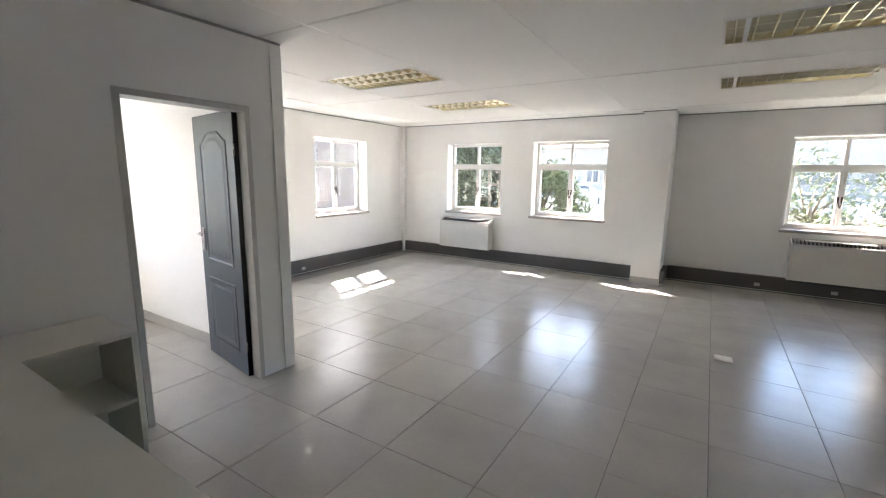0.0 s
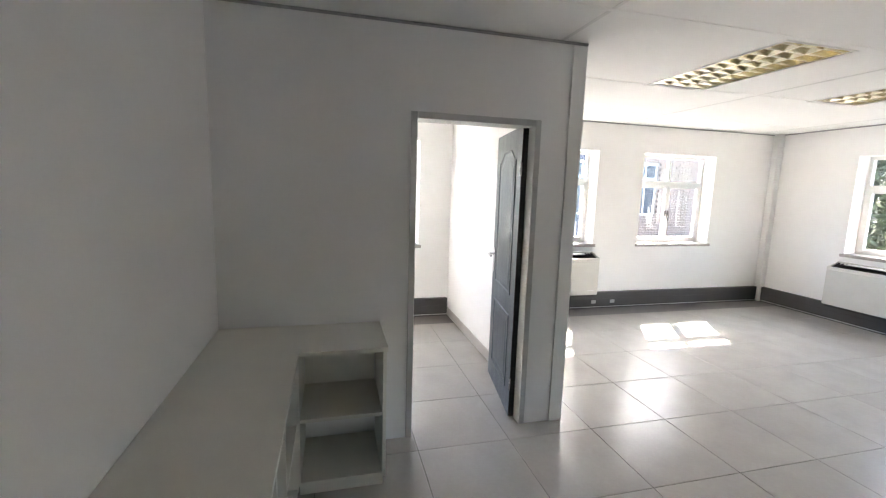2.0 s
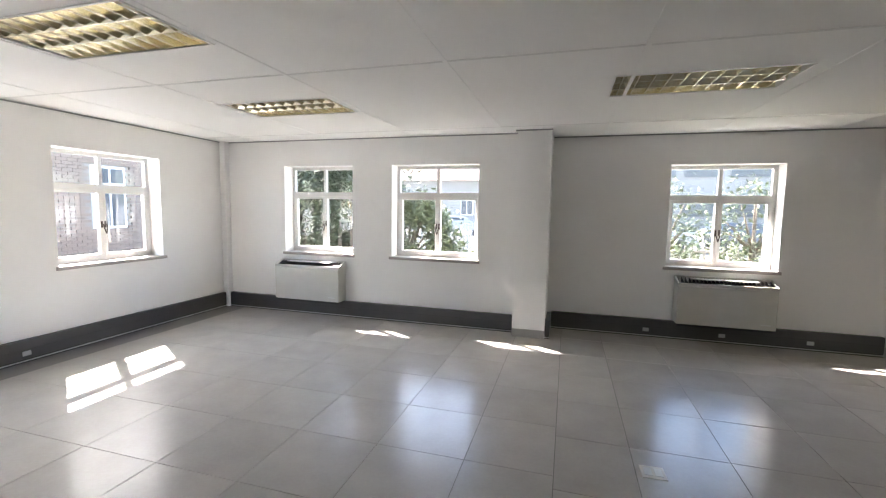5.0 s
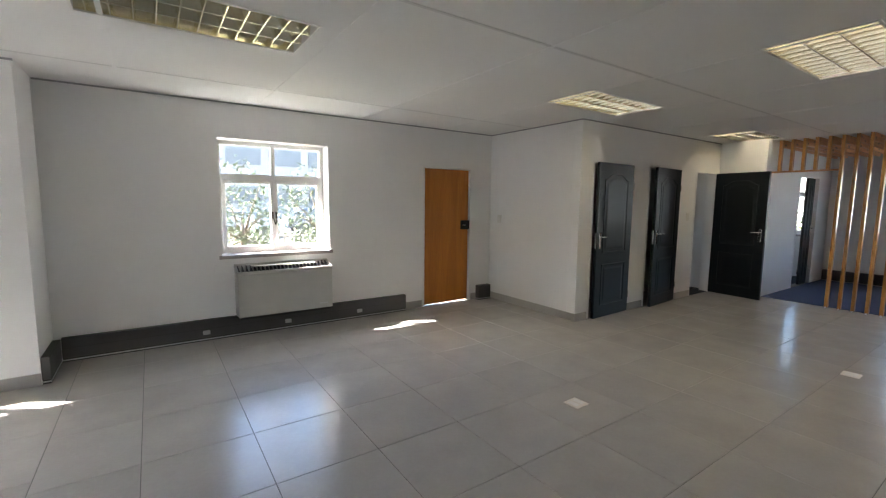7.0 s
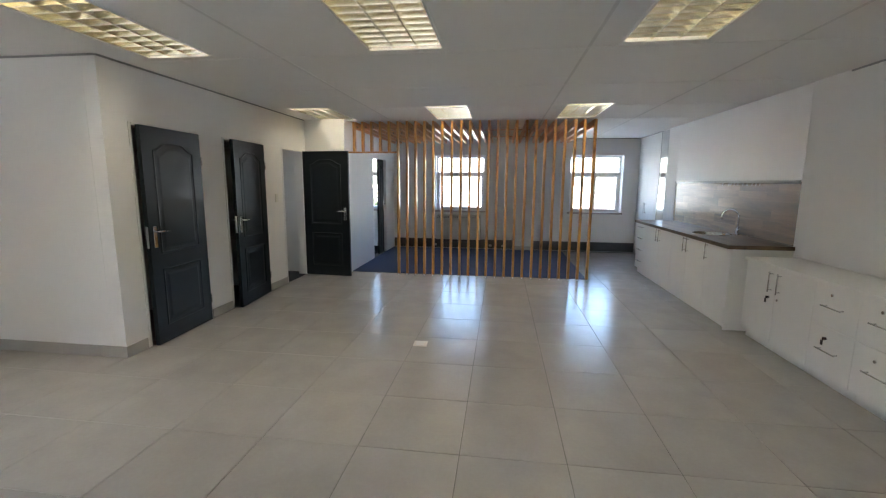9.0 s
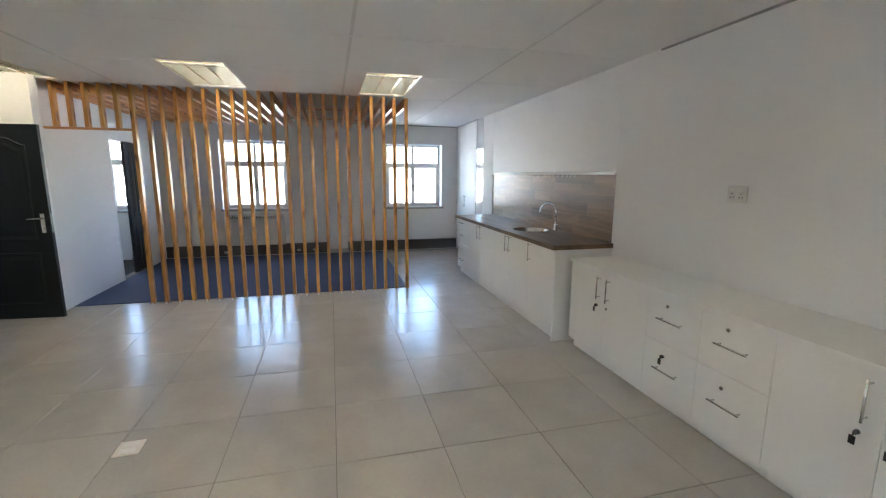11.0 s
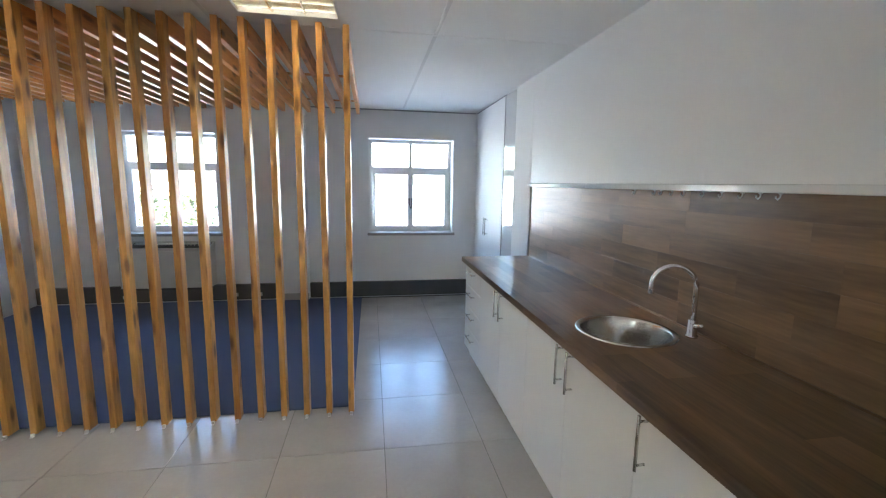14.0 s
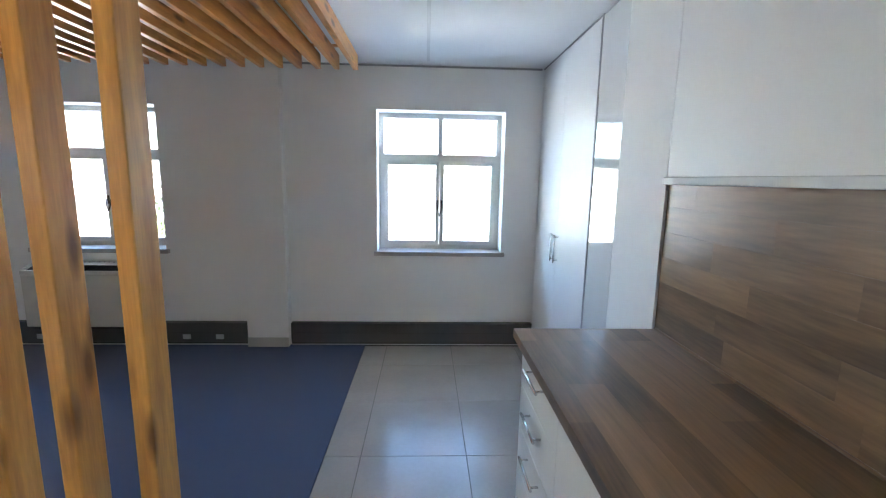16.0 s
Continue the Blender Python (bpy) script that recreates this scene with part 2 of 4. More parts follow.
M_ROOFTILE = mat("terracotta_roof", (0.15, 0.10, 0.085), 0.8, vary=0.25, scale=3)
M_CARWHITE = mat("white_car_paint", (0.30, 0.30, 0.30), 0.2, coat=0.6)
M_CARGREY = mat("silver_car_paint", (0.06, 0.065, 0.075), 0.25, metal=0.4, coat=0.6)
M_TYRE = mat("tyre_rubber", (0.04, 0.04, 0.04), 0.85)
M_ROOF = mat("roof_sheet", (0.3, 0.3, 0.3), 0.8)

# ---- mesh helpers ----
def box(bm, x0, x1, y0, y1, z0, z1, bev=0.0):
    x0, x1, y0, y1, z0, z1 = min(x0, x1), max(x0, x1), min(y0, y1), max(y0, y1), min(z0, z1), max(z0, z1)
    vs = [bm.verts.new((x, y, z)) for x in (x0, x1) for y in (y0, y1) for z in (z0, z1)]
    fs = [bm.faces.new([vs[i] for i in q]) for q in ((0, 1, 3, 2), (4, 6, 7, 5), (0, 4, 5, 1), (2, 3, 7, 6), (0, 2, 6, 4), (1, 5, 7, 3))]
    if bev:
        es = list({e for f in fs for e in f.edges})
        bmesh.ops.bevel(bm, geom=es, offset=bev, segments=2, profile=0.5, affect="EDGES")
    return bm


def boxes(*list_of, bev=0.0):
    bm = bmesh.new()
    for b in list_of:
        box(bm, *b, bev=bev)
    return bm


def tube(bm, pts, r, sides=12, cap=True):
    """A round tube of radius r (or a radius per point) along the points."""
    pts = [Vector(p) for p in pts]
    rings = []
    up = Vector((0.13, 0.31, 0.94)).normalized()
    for i, p in enumerate(pts):
        d = (pts[min(i + 1, len(pts) - 1)] - pts[max(i - 1, 0)]).normalized()
        a = d.cross(up)
        if a.length < 1e-3:
            a = d.cross(Vector((1, 0, 0)))
        a.normalize()
        c = d.cross(a)
        rr = r[i] if isinstance(r, (list, tuple)) else r
        rings.append([bm.verts.new(p + (a * math.cos(2 * math.pi * k / sides) + c * math.sin(2 * math.pi * k / sides)) * rr) for k in range(sides)])
    for a, b in zip(rings, rings[1:]):
        for k in range(sides):
            f = bm.faces.new((a[k], a[(k + 1) % sides], b[(k + 1) % sides], b[k]))
            f.smooth = True
    if cap:
        bm.faces.new(rings[0][::-1])
        bm.faces.new(rings[-1])
    return bm


def part(name, bm, material, parent=None, label=""):
    me = bpy.data.meshes.new(name)
    bmesh.ops.recalc_face_normals(bm, faces=bm.faces[:])
    bm.to_mesh(me)
    bm.free()
    me.materials.append(material)
    ob = new(name, me)
    if parent is not None:
        ob.parent = parent
    if label:
        ob["label"] = label
    return ob


def thing(name, label, category, group="", kind="", at=None):
    e = new(name)
    e.empty_display_size = 0.1
    if at is not None:
        e.matrix_world = at
    return tagged(e, label, category, group, kind)


def struct(name, bm, material, label, category):
    return tagged(part(name, bm, material), label, category, kind="structure")


CEIL = 2.54
H = CEIL + 0.16
ZS, ZT = 0.89, 2.165      # window openings


def wall_run(name, axis, a0, a1, inner, outer, holes, label):
    """A wall along axis 'x' or 'y' from a0 to a1, between its inner and outer face, with holes (b0, b1, z0, z1)."""
    bm = bmesh.new()
    def add(p, q, z0, z1):
        if q - p < 1e-4 or z1 - z0 < 1e-4:
            return
        if axis == "x":
            box(bm, p, q, inner, outer, z0, z1)
        else:
            box(bm, inner, outer, p, q, z0, z1)
    at = a0
    for b0, b1, z0, z1 in sorted(holes):
        add(at, b0, 0, H)
        add(b0, b1, 0, z0)
        add(b0, b1, z1, H)
        at = b1
    add(at, a1, 0, H)
    return struct(name, bm, M_WALL, label, "wall")


T = 0.28
YN, YN2, XE, YS = 0.0, 0.392, 17.04, -7.52
W_W = [(-6.72, -5.50), (-4.27, -3.05), (-2.33, -1.11)]
W_N1 = [(1.08, 2.20), (2.80, 4.02)]
W_N2 = [(6.34, 7.54)]
W_E = [(-7.195, -6.05), (-4.145, -2.99), (-1.72, -0.62)]
# unseen opening, added so daylight reaches the lobby behind the open door
W_LOBBY_FILL = (13.25, 13.6)
DO = (8.905, 9.745)
wall_run("wall_west", "y", -7.8, 0.0, 0, -T, [(a, b, ZS, ZT) for a, b in W_W], "white painted plaster wall with three windows")
wall_run("wall_north_1", "x", -T, 4.52, YN, YN + T, [(a, b, ZS, ZT) for a, b in W_N1], "white painted plaster wall with two windows")
wall_run("wall_north_2", "x", 4.52, 10.139, YN2, YN2 + T, [(W_N2[0][0], W_N2[0][1], ZS, ZT), (DO[0], DO[1], 0.0, 2.0)], "white painted plaster wall with a window and a door")
wall_run("wall_east", "y", -8.2, 0.7, XE, XE + T, [(a, b, ZS, ZT) for a, b in W_E], "white painted plaster wall with windows")
struct("pillar_north", boxes((4.52, 4.92, -0.205, YN2 - 0.002, 0, H)), M_WALL, "white plastered pillar where the wall steps back", "pillar")
struct("pillar_east", boxes((XE - 0.10, XE - 0.002, -5.24, -4.87, 0, H)), M_WALL, "white plastered pillar between two windows", "pillar")
struct("pipe_casing", boxes((0.002, 0.1, -0.1, -0.002, 0.0, CEIL), bev=0.012), M_WALL, "white boxed pipe in the room corner", "pipe casing")
# south side: wall, thickened stretch, recess behind the kitchen
struct("wall_south_1", boxes((4.76, 11.76, YS - 0.3, YS, 0, H)), M_WALL, "white painted plaster wall", "wall")
struct("wall_south_2", boxes((-0.28, 4.76, -7.82, -7.15, 0, H)), M_WALL, "white painted thicker wall behind the shelves", "wall")
struct("wall_south_3", boxes((11.76, 14.93, -7.82, -7.602, 0, H)), M_WALL, "white painted wall behind the kitchen", "wall")
struct("wall_south_4", boxes((14.93, XE, -8.3, -8.12, 0, H)), M_WALL, "white painted wall behind tall cupboards", "wall")
struct("wall_south_5", boxes((14.93, 15.40, -8.118, YS, 0, H)), M_WALL, "white painted wall end", "wall")
# office partition with its door
PX = 2.61
wall_run("partition_office", "y", -7.15, -4.96, PX, PX - 0.14, [(-6.075, -5.245, 0.0, 2.05)], "white partition wall with a door opening")
struct("partition_office_return", boxes((0.0, PX - 0.142, -5.10, -4.97, 0, H)), M_WALL, "white partition between the office and the room", "wall")
struct("partition_end_post", boxes((PX + 0.001, PX + 0.012, -5.055, -4.957, 0, CEIL - 0.02), bev=0.002), M_WALL, "white end post of the office partition", "post")
# closed rooms: block with three doors, and the room behind the slatted enclosure
YB, XB = -1.302, 10.14
D1, D2, D3 = (10.385, 11.26), (11.66, 12.52), (13.02, 13.70)
wall_run("block_wall_doors", "x", XB, 13.78, YB, YB + 0.13, [(D1[0], D1[1], 0, 2.05), (D2[0], D2[1], 0, 2.05), (D3[0], D3[1], 0, 2.05)], "white wall with three charcoal doors")
struct("block_wall_side", boxes((XB, XB + 0.13, YB + 0.132, YN2 + T, 0, H)), M_WALL, "white side wall of the closed rooms", "wall")
wall_run("block_wall_back", "x", XB + 0.132, XE, YN2 + 0.002, YN2 + T, [(W_LOBBY_FILL[0], W_LOBBY_FILL[1], ZS, ZT)], "white back wall with an added unseen window that lights the lobby")
for n, x in (("a", 11.45), ("b", 12.75)):
    struct("block_divider_" + n, boxes((x, x + 0.1, YB + 0.132, YN2, 0, H)), M_WALL, "white dividing wall", "wall")
struct("block_return", boxes((13.80, 13.93, -1.98, YB - 0.002, 0, H), (13.782, 13.93, YB, YB + 0.13, 0, H)), M_WALL, "white wall return beside the open door", "wall")
D4 = (15.33, 16.36)
struct("lobby_wall", boxes((13.85, 13.93, YB + 0.132, YN2, 0, H)), M_WALL, "white side wall of the lobby behind the open door", "wall")
wall_run("enclosure_wall", "x", 13.932, XE, -1.98, -1.86, [(D4[0], D4[1], 0, 2.05)], "white wall with a doorway beside the carpet")

# ---- ceiling, with recesses for the light fittings ----
LIGHTS = [(2.46, -3.62, 0), (2.46, -1.78, 0), (6.02, -3.64, 0), (6.02, -1.86, 0), (9.72, -1.91, 1), (9.72, -3.78, 1), (9.72, -5.63, 1), (13.32, -1.88, 1), (13.32, -3.77, 1), (13.32, -5.61, 1)]
LX, LY = 0.595, 0.285
xs = sorted({-0.28, XE + 0.28, *[round(l[0] + s * LX, 4) for l in LIGHTS for s in (-1, 1)]})
bm = bmesh.new()
for x0, x1 in zip(xs, xs[1:]):
    cuts = sorted((l[1] - LY, l[1] + LY) for l in LIGHTS if abs(l[0] - (x0 + x1) / 2) < LX)
    at = -8.3
    for a, b in cuts + [(0.7, 0.7)]:
        if a - at > 1e-4:
            box(bm, x0, x1, at, a, CEIL, CEIL + 0.02)
        at = b
for k in range(12):
    x = 3.105 + 1.22 * (k - 2)
    box(bm, x - 0.014, x + 0.014, -8.2, 0.38, CEIL - 0.0025, CEIL + 0.001)
struct("ceiling", bm, M_CEIL, "white boarded ceiling with joint strips", "ceiling")
bm = bmesh.new()
for y, x0, x1 in ((-5.135, 2.62, 16.9), (-2.72, 0.02, 13.8), (-6.5, 4.3, 16.9), (-0.42, 0.02, 10.1)):
    box(bm, x0, x1, y - 0.012, y + 0.012, CEIL - 0.002, CEIL + 0.001)
struct("ceiling_strip", bm, M_STRIP, "thin cover strips on the ceiling joints", "trim")
struct("roof", boxes((-T - 0.62, XE + 1.2, -9.2, 0.0, 2.72, 2.9), (-T - 0.62, 4.5, 0.0, T + 0.54, 2.72, 2.9), (4.5, XE + 1.2, 0.0, YN2 + T + 0.54, 2.72, 2.9)), M_ROOF, "flat grey roof with overhanging eaves", "roof")
# solid bars at the ceiling joint; their grey stands in for the shadow line
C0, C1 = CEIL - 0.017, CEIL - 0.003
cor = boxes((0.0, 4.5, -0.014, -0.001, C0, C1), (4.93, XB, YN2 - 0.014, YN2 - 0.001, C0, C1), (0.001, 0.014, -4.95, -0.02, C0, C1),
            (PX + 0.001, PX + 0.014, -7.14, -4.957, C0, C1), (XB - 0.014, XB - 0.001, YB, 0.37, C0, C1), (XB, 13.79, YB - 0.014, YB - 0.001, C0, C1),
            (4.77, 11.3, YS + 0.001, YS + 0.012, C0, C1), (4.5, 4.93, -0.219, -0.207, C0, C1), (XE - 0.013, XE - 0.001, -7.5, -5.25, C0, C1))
struct("trim_ceiling", cor, M_SHADOWGAP, "thin trim along the ceiling, its grey painted in for the shadow line", "trim")

# ---- floor bed, carpet, skirting ----
struct("floor", boxes((-0.28, XE + 0.28, -8.3, 0.68, -0.25, -0.004)), M_GROUT, "greige porcelain tiled floor", "floor")
tagged(part("carpet", boxes((14.03, XE - 0.004, -5.935, -1.99, 0.001, 0.012), bev=0.004), M_CARPET), "dark blue carpet inside the slatted enclosure", "carpet", kind="structure")
struct("carpet_far_room", boxes((13.935, XE - 0.005, YB + 0.14, YN2 - 0.002, 0.001, 0.01), (13.95, XE - 0.005, -1.85, YB + 0.139, 0.001, 0.01)), M_CARPETGREY, "dark grey carpet in the far room", "carpet")
struct("lobby_floor", boxes((12.87, 13.845, YB + 0.004, YN2 - 0.004, 0.001, 0.008)), M_CARPETGREY, "dark grey carpet in the lobby behind the open door", "carpet")
sk = []
def skirt(axis, a0, a1, f, side):
    d = 0.009 * side
    sk.append((a0, a1, f, f + d, 0.001, 0.10) if axis == "x" else (f, f + d, a0, a1, 0.001, 0.10))
skirt("y", YB + 0.0, YN2 - 0.02, XB, -1); skirt("x", XB - 0.009, D1[0] - 0.02, YB, -1); skirt("x", D1[1] + 0.02, D2[0] - 0.02, YB, -1); skirt("x", D2[1] + 0.02, D3[0], YB, -1)
skirt("x", 8.6, 8.88, YN2, -1); skirt("x", 9.77, 10.12, YN2, -1); skirt("x", 0.02, 2.46, -5.102, -1); skirt("x", 4.52, 4.92, -0.206, -1)
skirt("y", -5.24, -4.87, XE - 0.101, -1); skirt("x", 4.8, 8.8, YS, 1)
struct("baseboard", boxes(*sk), M_SKIRT, "low tile skirting along the walls", "baseboard")


def trunking(label, x0, x1, y0, y1, sockets=()):
    t = thing("cable_trunking", label, "trunking", "wall trunking")
    part("cover", boxes((x0, x1, y0, y1, 0.038, 0.225), bev=0.004), M_TRUNK, t)
    part("backing", boxes((x0 + 0.003, x1 - 0.003, y0 + 0.003, y1 - 0.003, 0.001, 0.037)), M_UNITDARK, t)
    horiz = abs(x1 - x0) > abs(y1 - y0)
    if horiz:
        part("lower_lip", boxes((x0, x1, y0 - 0.004, y1, 0.014, 0.024)), M_STEELFRAME, t, "pale lower edge strip")
        part("seam", boxes((x0, x1, y0 - 0.002, y0 + 0.002, 0.13, 0.134)), M_UNITDARK, t)
    else:
        lo, hi = (x0, x1 + 0.004) if x0 < 1 else (x0 - 0.004, x1)
        part("lower_lip", boxes((lo, hi, y0, y1, 0.014, 0.024)), M_STEELFRAME, t, "pale lower edge strip")
        part("seam", boxes((lo, hi, y0, y1, 0.13, 0.133)), M_UNITDARK, t)
    for u in sockets:
        if horiz:
            s = part("socket", boxes((u - 0.035, u + 0.035, y0 - 0.009, y0, 0.07, 0.115), bev=0.002), M_STEELFRAME, t, "small grey socket")
        else:
            f = x1 if x0 < 1 else x0 - 0.009
            s = part("socket", boxes((f, f + 0.009, u - 0.035, u + 0.035, 0.07, 0.115), bev=0.002), M_STEELFRAME, t, "small grey socket")
    return t

trunking("dark grey cable trunking along the wall below windows", 0.06, 4.51, -0.062, -0.003)
trunking("dark grey cable trunking along the wall below windows", 0.003, 0.062, -4.95, -0.11, (-3.0, -2.7))
trunking("dark grey cable trunking along the office wall", 0.003, 0.062, -7.1, -5.12, (-5.75,))
trunking("dark grey cable trunking below the window", 4.98, 8.59, YN2 - 0.062, YN2 - 0.003, (6.15, 7.0, 7.9))
trunking("short dark grey trunking box beside the orange door", 9.86, 10.1, YN2 - 0.09, YN2 - 0.012)
trunking("dark grey cable trunking returning along the pillar", 4.922, 4.98, -0.2, YN2 - 0.07)
trunking("dark grey cable trunking below the window", XE - 0.062, XE - 0.003, -7.51, -5.25)
trunking("dark grey cable trunking below the window", XE - 0.062, XE - 0.003, -4.86, -2.0, (-4.6, -4.3, -3.0))

# ---- windows ----
def window(n, axis, a0, a1, inner, sgn, label):
    """A two-by-two paned casement in its reveal; sgn is the way out of the room."""
    w = tagged(new("window_%d" % n), label, "window", "casement windows", "structure")
    g0, g1 = inner + sgn * 0.20, inner + sgn * 0.25
    def B(p, q, z0, z1, d0=0.0, d1=0.0):
        lo, hi = g0 - sgn * d0, g1 + sgn * d1
        return (p, q, lo, hi, z0, z1) if axis == "x" else (lo, hi, p, q, z0, z1)
    m = (a0 + a1) / 2
    zt = ZT - 0.40
    part("outer_frame", boxes(B(a0, a0 + 0.045, ZS, ZT), B(a1 - 0.045, a1, ZS, ZT), B(a0 + 0.045, a1 - 0.045, ZS, ZS + 0.05), B(a0 + 0.045, a1 - 0.045, ZT - 0.045, ZT)), M_FRAME, w)
    part("transom", boxes(B(a0 + 0.045, a1 - 0.045, zt - 0.032, zt + 0.032, 0.006, -0.006)), M_FRAME, w)
    part("upper_mullion", boxes(B(m - 0.022, m + 0.022, zt + 0.032, ZT - 0.045, 0.003, -0.003)), M_FRAME, w)
    for p, q in ((a0 + 0.045, m), (m, a1 - 0.045)):
        s = part("casement", boxes(B(p + 0.001, p + 0.04, ZS + 0.05, zt - 0.033, 0.012, -0.012), B(q - 0.04, q - 0.001, ZS + 0.05, zt - 0.033, 0.012, -0.012),
                                   B(p + 0.04, q - 0.04, ZS + 0.05, ZS + 0.09, 0.012, -0.012), B(p + 0.04, q - 0.04, zt - 0.07, zt - 0.033, 0.012, -0.012), bev=0.003), M_FRAME, w)
        gl = inner + sgn * 0.225
        for z0, z1 in ((ZS + 0.08, zt - 0.06), (zt + 0.03, ZT - 0.04)):
            bm = boxes((p + 0.02, q - 0.02, gl, gl + 0.004, z0, z1) if axis == "x" else (gl, gl + 0.004, p + 0.02, q - 0.02, z0, z1))
            pane = part("pane", bm, M_GLASS, w, "clear glass")
            pane.visible_shadow = False
        hx = (q - 0.02) if q == m else (p + 0.02)
        fc = g0 - sgn * 0.012
        bm = bmesh.new()
        def P(u, d, z):
            return (u, fc - sgn * d, z) if axis == "x" else (fc - sgn * d, u, z)
        tube(bm, [P(hx, 0, 1.33), P(hx, 0.03, 1.33), P(hx, 0.04, 1.29), P(hx + (0.02 if q == m else -0.02), 0.045, 1.22)], 0.0065, 8)
        a, b = P(hx - 0.009, -0.002, 1.29), P(hx + 0.009, 0.006, 1.37)
        box(bm, a[0], b[0], a[1], b[1], a[2], b[2])
        part("latch", bm, M_BRASS, w, "dark metal casement latch")
    lo, hi = inner - sgn * 0.03, inner + sgn * 0.2
    e0, e1 = a0 - 0.03, a1 + 0.03
    bm = boxes((a0, a1, inner, hi, ZS, ZS + 0.012) if axis == "x" else (inner, hi, a0, a1, ZS, ZS + 0.012),
               (e0, e1, lo, inner - sgn * 0.001, ZS - 0.026, ZS + 0.012) if axis == "x" else (lo, inner - sgn * 0.001, e0, e1, ZS - 0.026, ZS + 0.012))
    part("sill", bm, M_SILL, w, "thin brown-grey sill")
    return w

wl = "white four-pane casement window with dark latches"
k = 0
# the last entry is the added window that only lights the lobby
for axis, lst, inner, sgn in (("y", W_W, 0.0, -1), ("x", W_N1, YN, 1), ("x", W_N2, YN2, 1), ("y", W_E, XE, 1), ("x", [W_LOBBY_FILL], YN2, 1)):
    for a, b in lst:
        k += 1
        window(k, axis, a, b, inner, sgn, wl)

# ---- doors ----
def outline(w, z0, z1, arch):
    pts = [(-w / 2, z0), (w / 2, z0)]
    if arch:
        n = 14
        for i in range(n + 1):
            u = i / n
            x = w / 2 - w * u
            s = 0.5 - 0.5 * math.cos(min(1, max(0, (0.5 - abs(u - 0.5)) / 0.34)) * math.pi)
            pts.append((x, z1 - 0.075 + 0.075 * s))
    else:
        pts += [(w / 2, z1), (-w / 2, z1)]
    return pts


def moulding(bm, pts, face, out):
    """Raised bead and bevelled field of a door panel on the plane y = face, towards out."""
    cx = sum(p[0] for p in pts) / len(pts)
    z0, z1 = min(p[1] for p in pts), max(p[1] for p in pts)
    cz, hw, hz = (z0 + z1) / 2, max(p[0] for p in pts), (z1 - z0) / 2
    rings = []
    for inset, h in ((0.0, -0.001), (0.006, 0.006), (0.014, 0.006), (0.024, 0.0005), (0.05, 0.0005), (0.075, 0.005)):
        rings.append([bm.verts.new((x * (1 - inset / hw), face + out * h, cz + (z - cz) * (1 - inset / hz))) for x, z in pts])
    n = len(pts)
    for a, b in zip(rings, rings[1:]):
        for i in range(n):
            bm.faces.new((a[i], a[(i + 1) % n], b[(i + 1) % n], b[i]))
    bm.faces.new(rings[-1])


def lever(bm, x, face, out, side):
    box(bm, x - 0.021, x + 0.021, face, face + out * 0.008, 0.93, 1.13, bev=0.003)
    tube(bm, [(x, face + out * 0.006, 1.08), (x, face + out * 0.05, 1.08), (x + side * 0.02, face + out * 0.056, 1.08), (x + side * 0.115, face + out * 0.056, 1.077)], 0.0085, 10)
    tube(bm, [(x, face + out * 0.008, 0.975), (x, face + out * 0.011, 0.975)], 0.008, 10)


def panel_door(name, label, w, m, material, hinge_left, kind=""):
    """A moulded two-panel leaf in the x-z plane; its hinge edge is at x = 0, the leaf runs along +x, 40 mm thick about y = 0."""
    d = thing(name, label, "door", "moulded doors", kind, at=m)
    bm = boxes((0.001, w, -0.02, 0.02, 0.008, 2.03), bev=0.002)
    leaf = part("leaf", bm, material, d)
    for out in (-1, 1):
        for z0, z1, arch, nm in ((0.86, 1.90, True, "upper_panel"), (0.17, 0.72, False, "lower_panel")):
            bm = bmesh.new()
            moulding(bm, outline(w - 0.25, z0, z1, arch), out * 0.02, out)
            bmesh.ops.translate(bm, verts=bm.verts[:], vec=(w / 2, 0, 0))
            part(nm, bm, material, leaf)
    part("hinge_edge", boxes((-0.002, 0.0005, -0.0195, 0.0195, 0.01, 2.028)), M_EDGE, d, "black edge of the leaf")
    bm = bmesh.new()
    for out in (-1, 1):
        lever(bm, w - 0.065, out * 0.02, out, -1)
    part("door_handle", bm, M_CHROME, d, "chrome lever handle on a plate")
    part("lock_plate", boxes((w, w + 0.0015, -0.012, 0.012, 0.93, 1.13)), M_STEEL, d, "steel lock plate on the leaf edge")
    for z in (0.25, 1.75):
        part("hinge", tube(bmesh.new(), [(-0.004, 0.021, z - 0.045), (-0.004, 0.021, z + 0.045)], 0.007, 8), M_STEEL, d)
    return d


def door_frame(name, axis, a0, a1, f0, f1, ztop, label, material=M_STEELFRAME, t=0.04):
    """Jambs and head that line an opening; f0 and f1 are the faces they reach to."""
    b = [(a0, a0 + t, f0, f1, 0.001, ztop), (a1 - t, a1, f0, f1, 0.001, ztop), (a0 + t, a1 - t, f0, f1, ztop - t, ztop)]
    if axis == "y":
        b = [(c[2], c[3], c[0], c[1], c[4], c[5]) for c in b]
    fr = tagged(new(name), label, "door frame", "", "structure")
    for nm, c in zip(("jamb", "jamb", "head"), b):
        part(nm, boxes(c, bev=0.004), material, fr)
    return fr

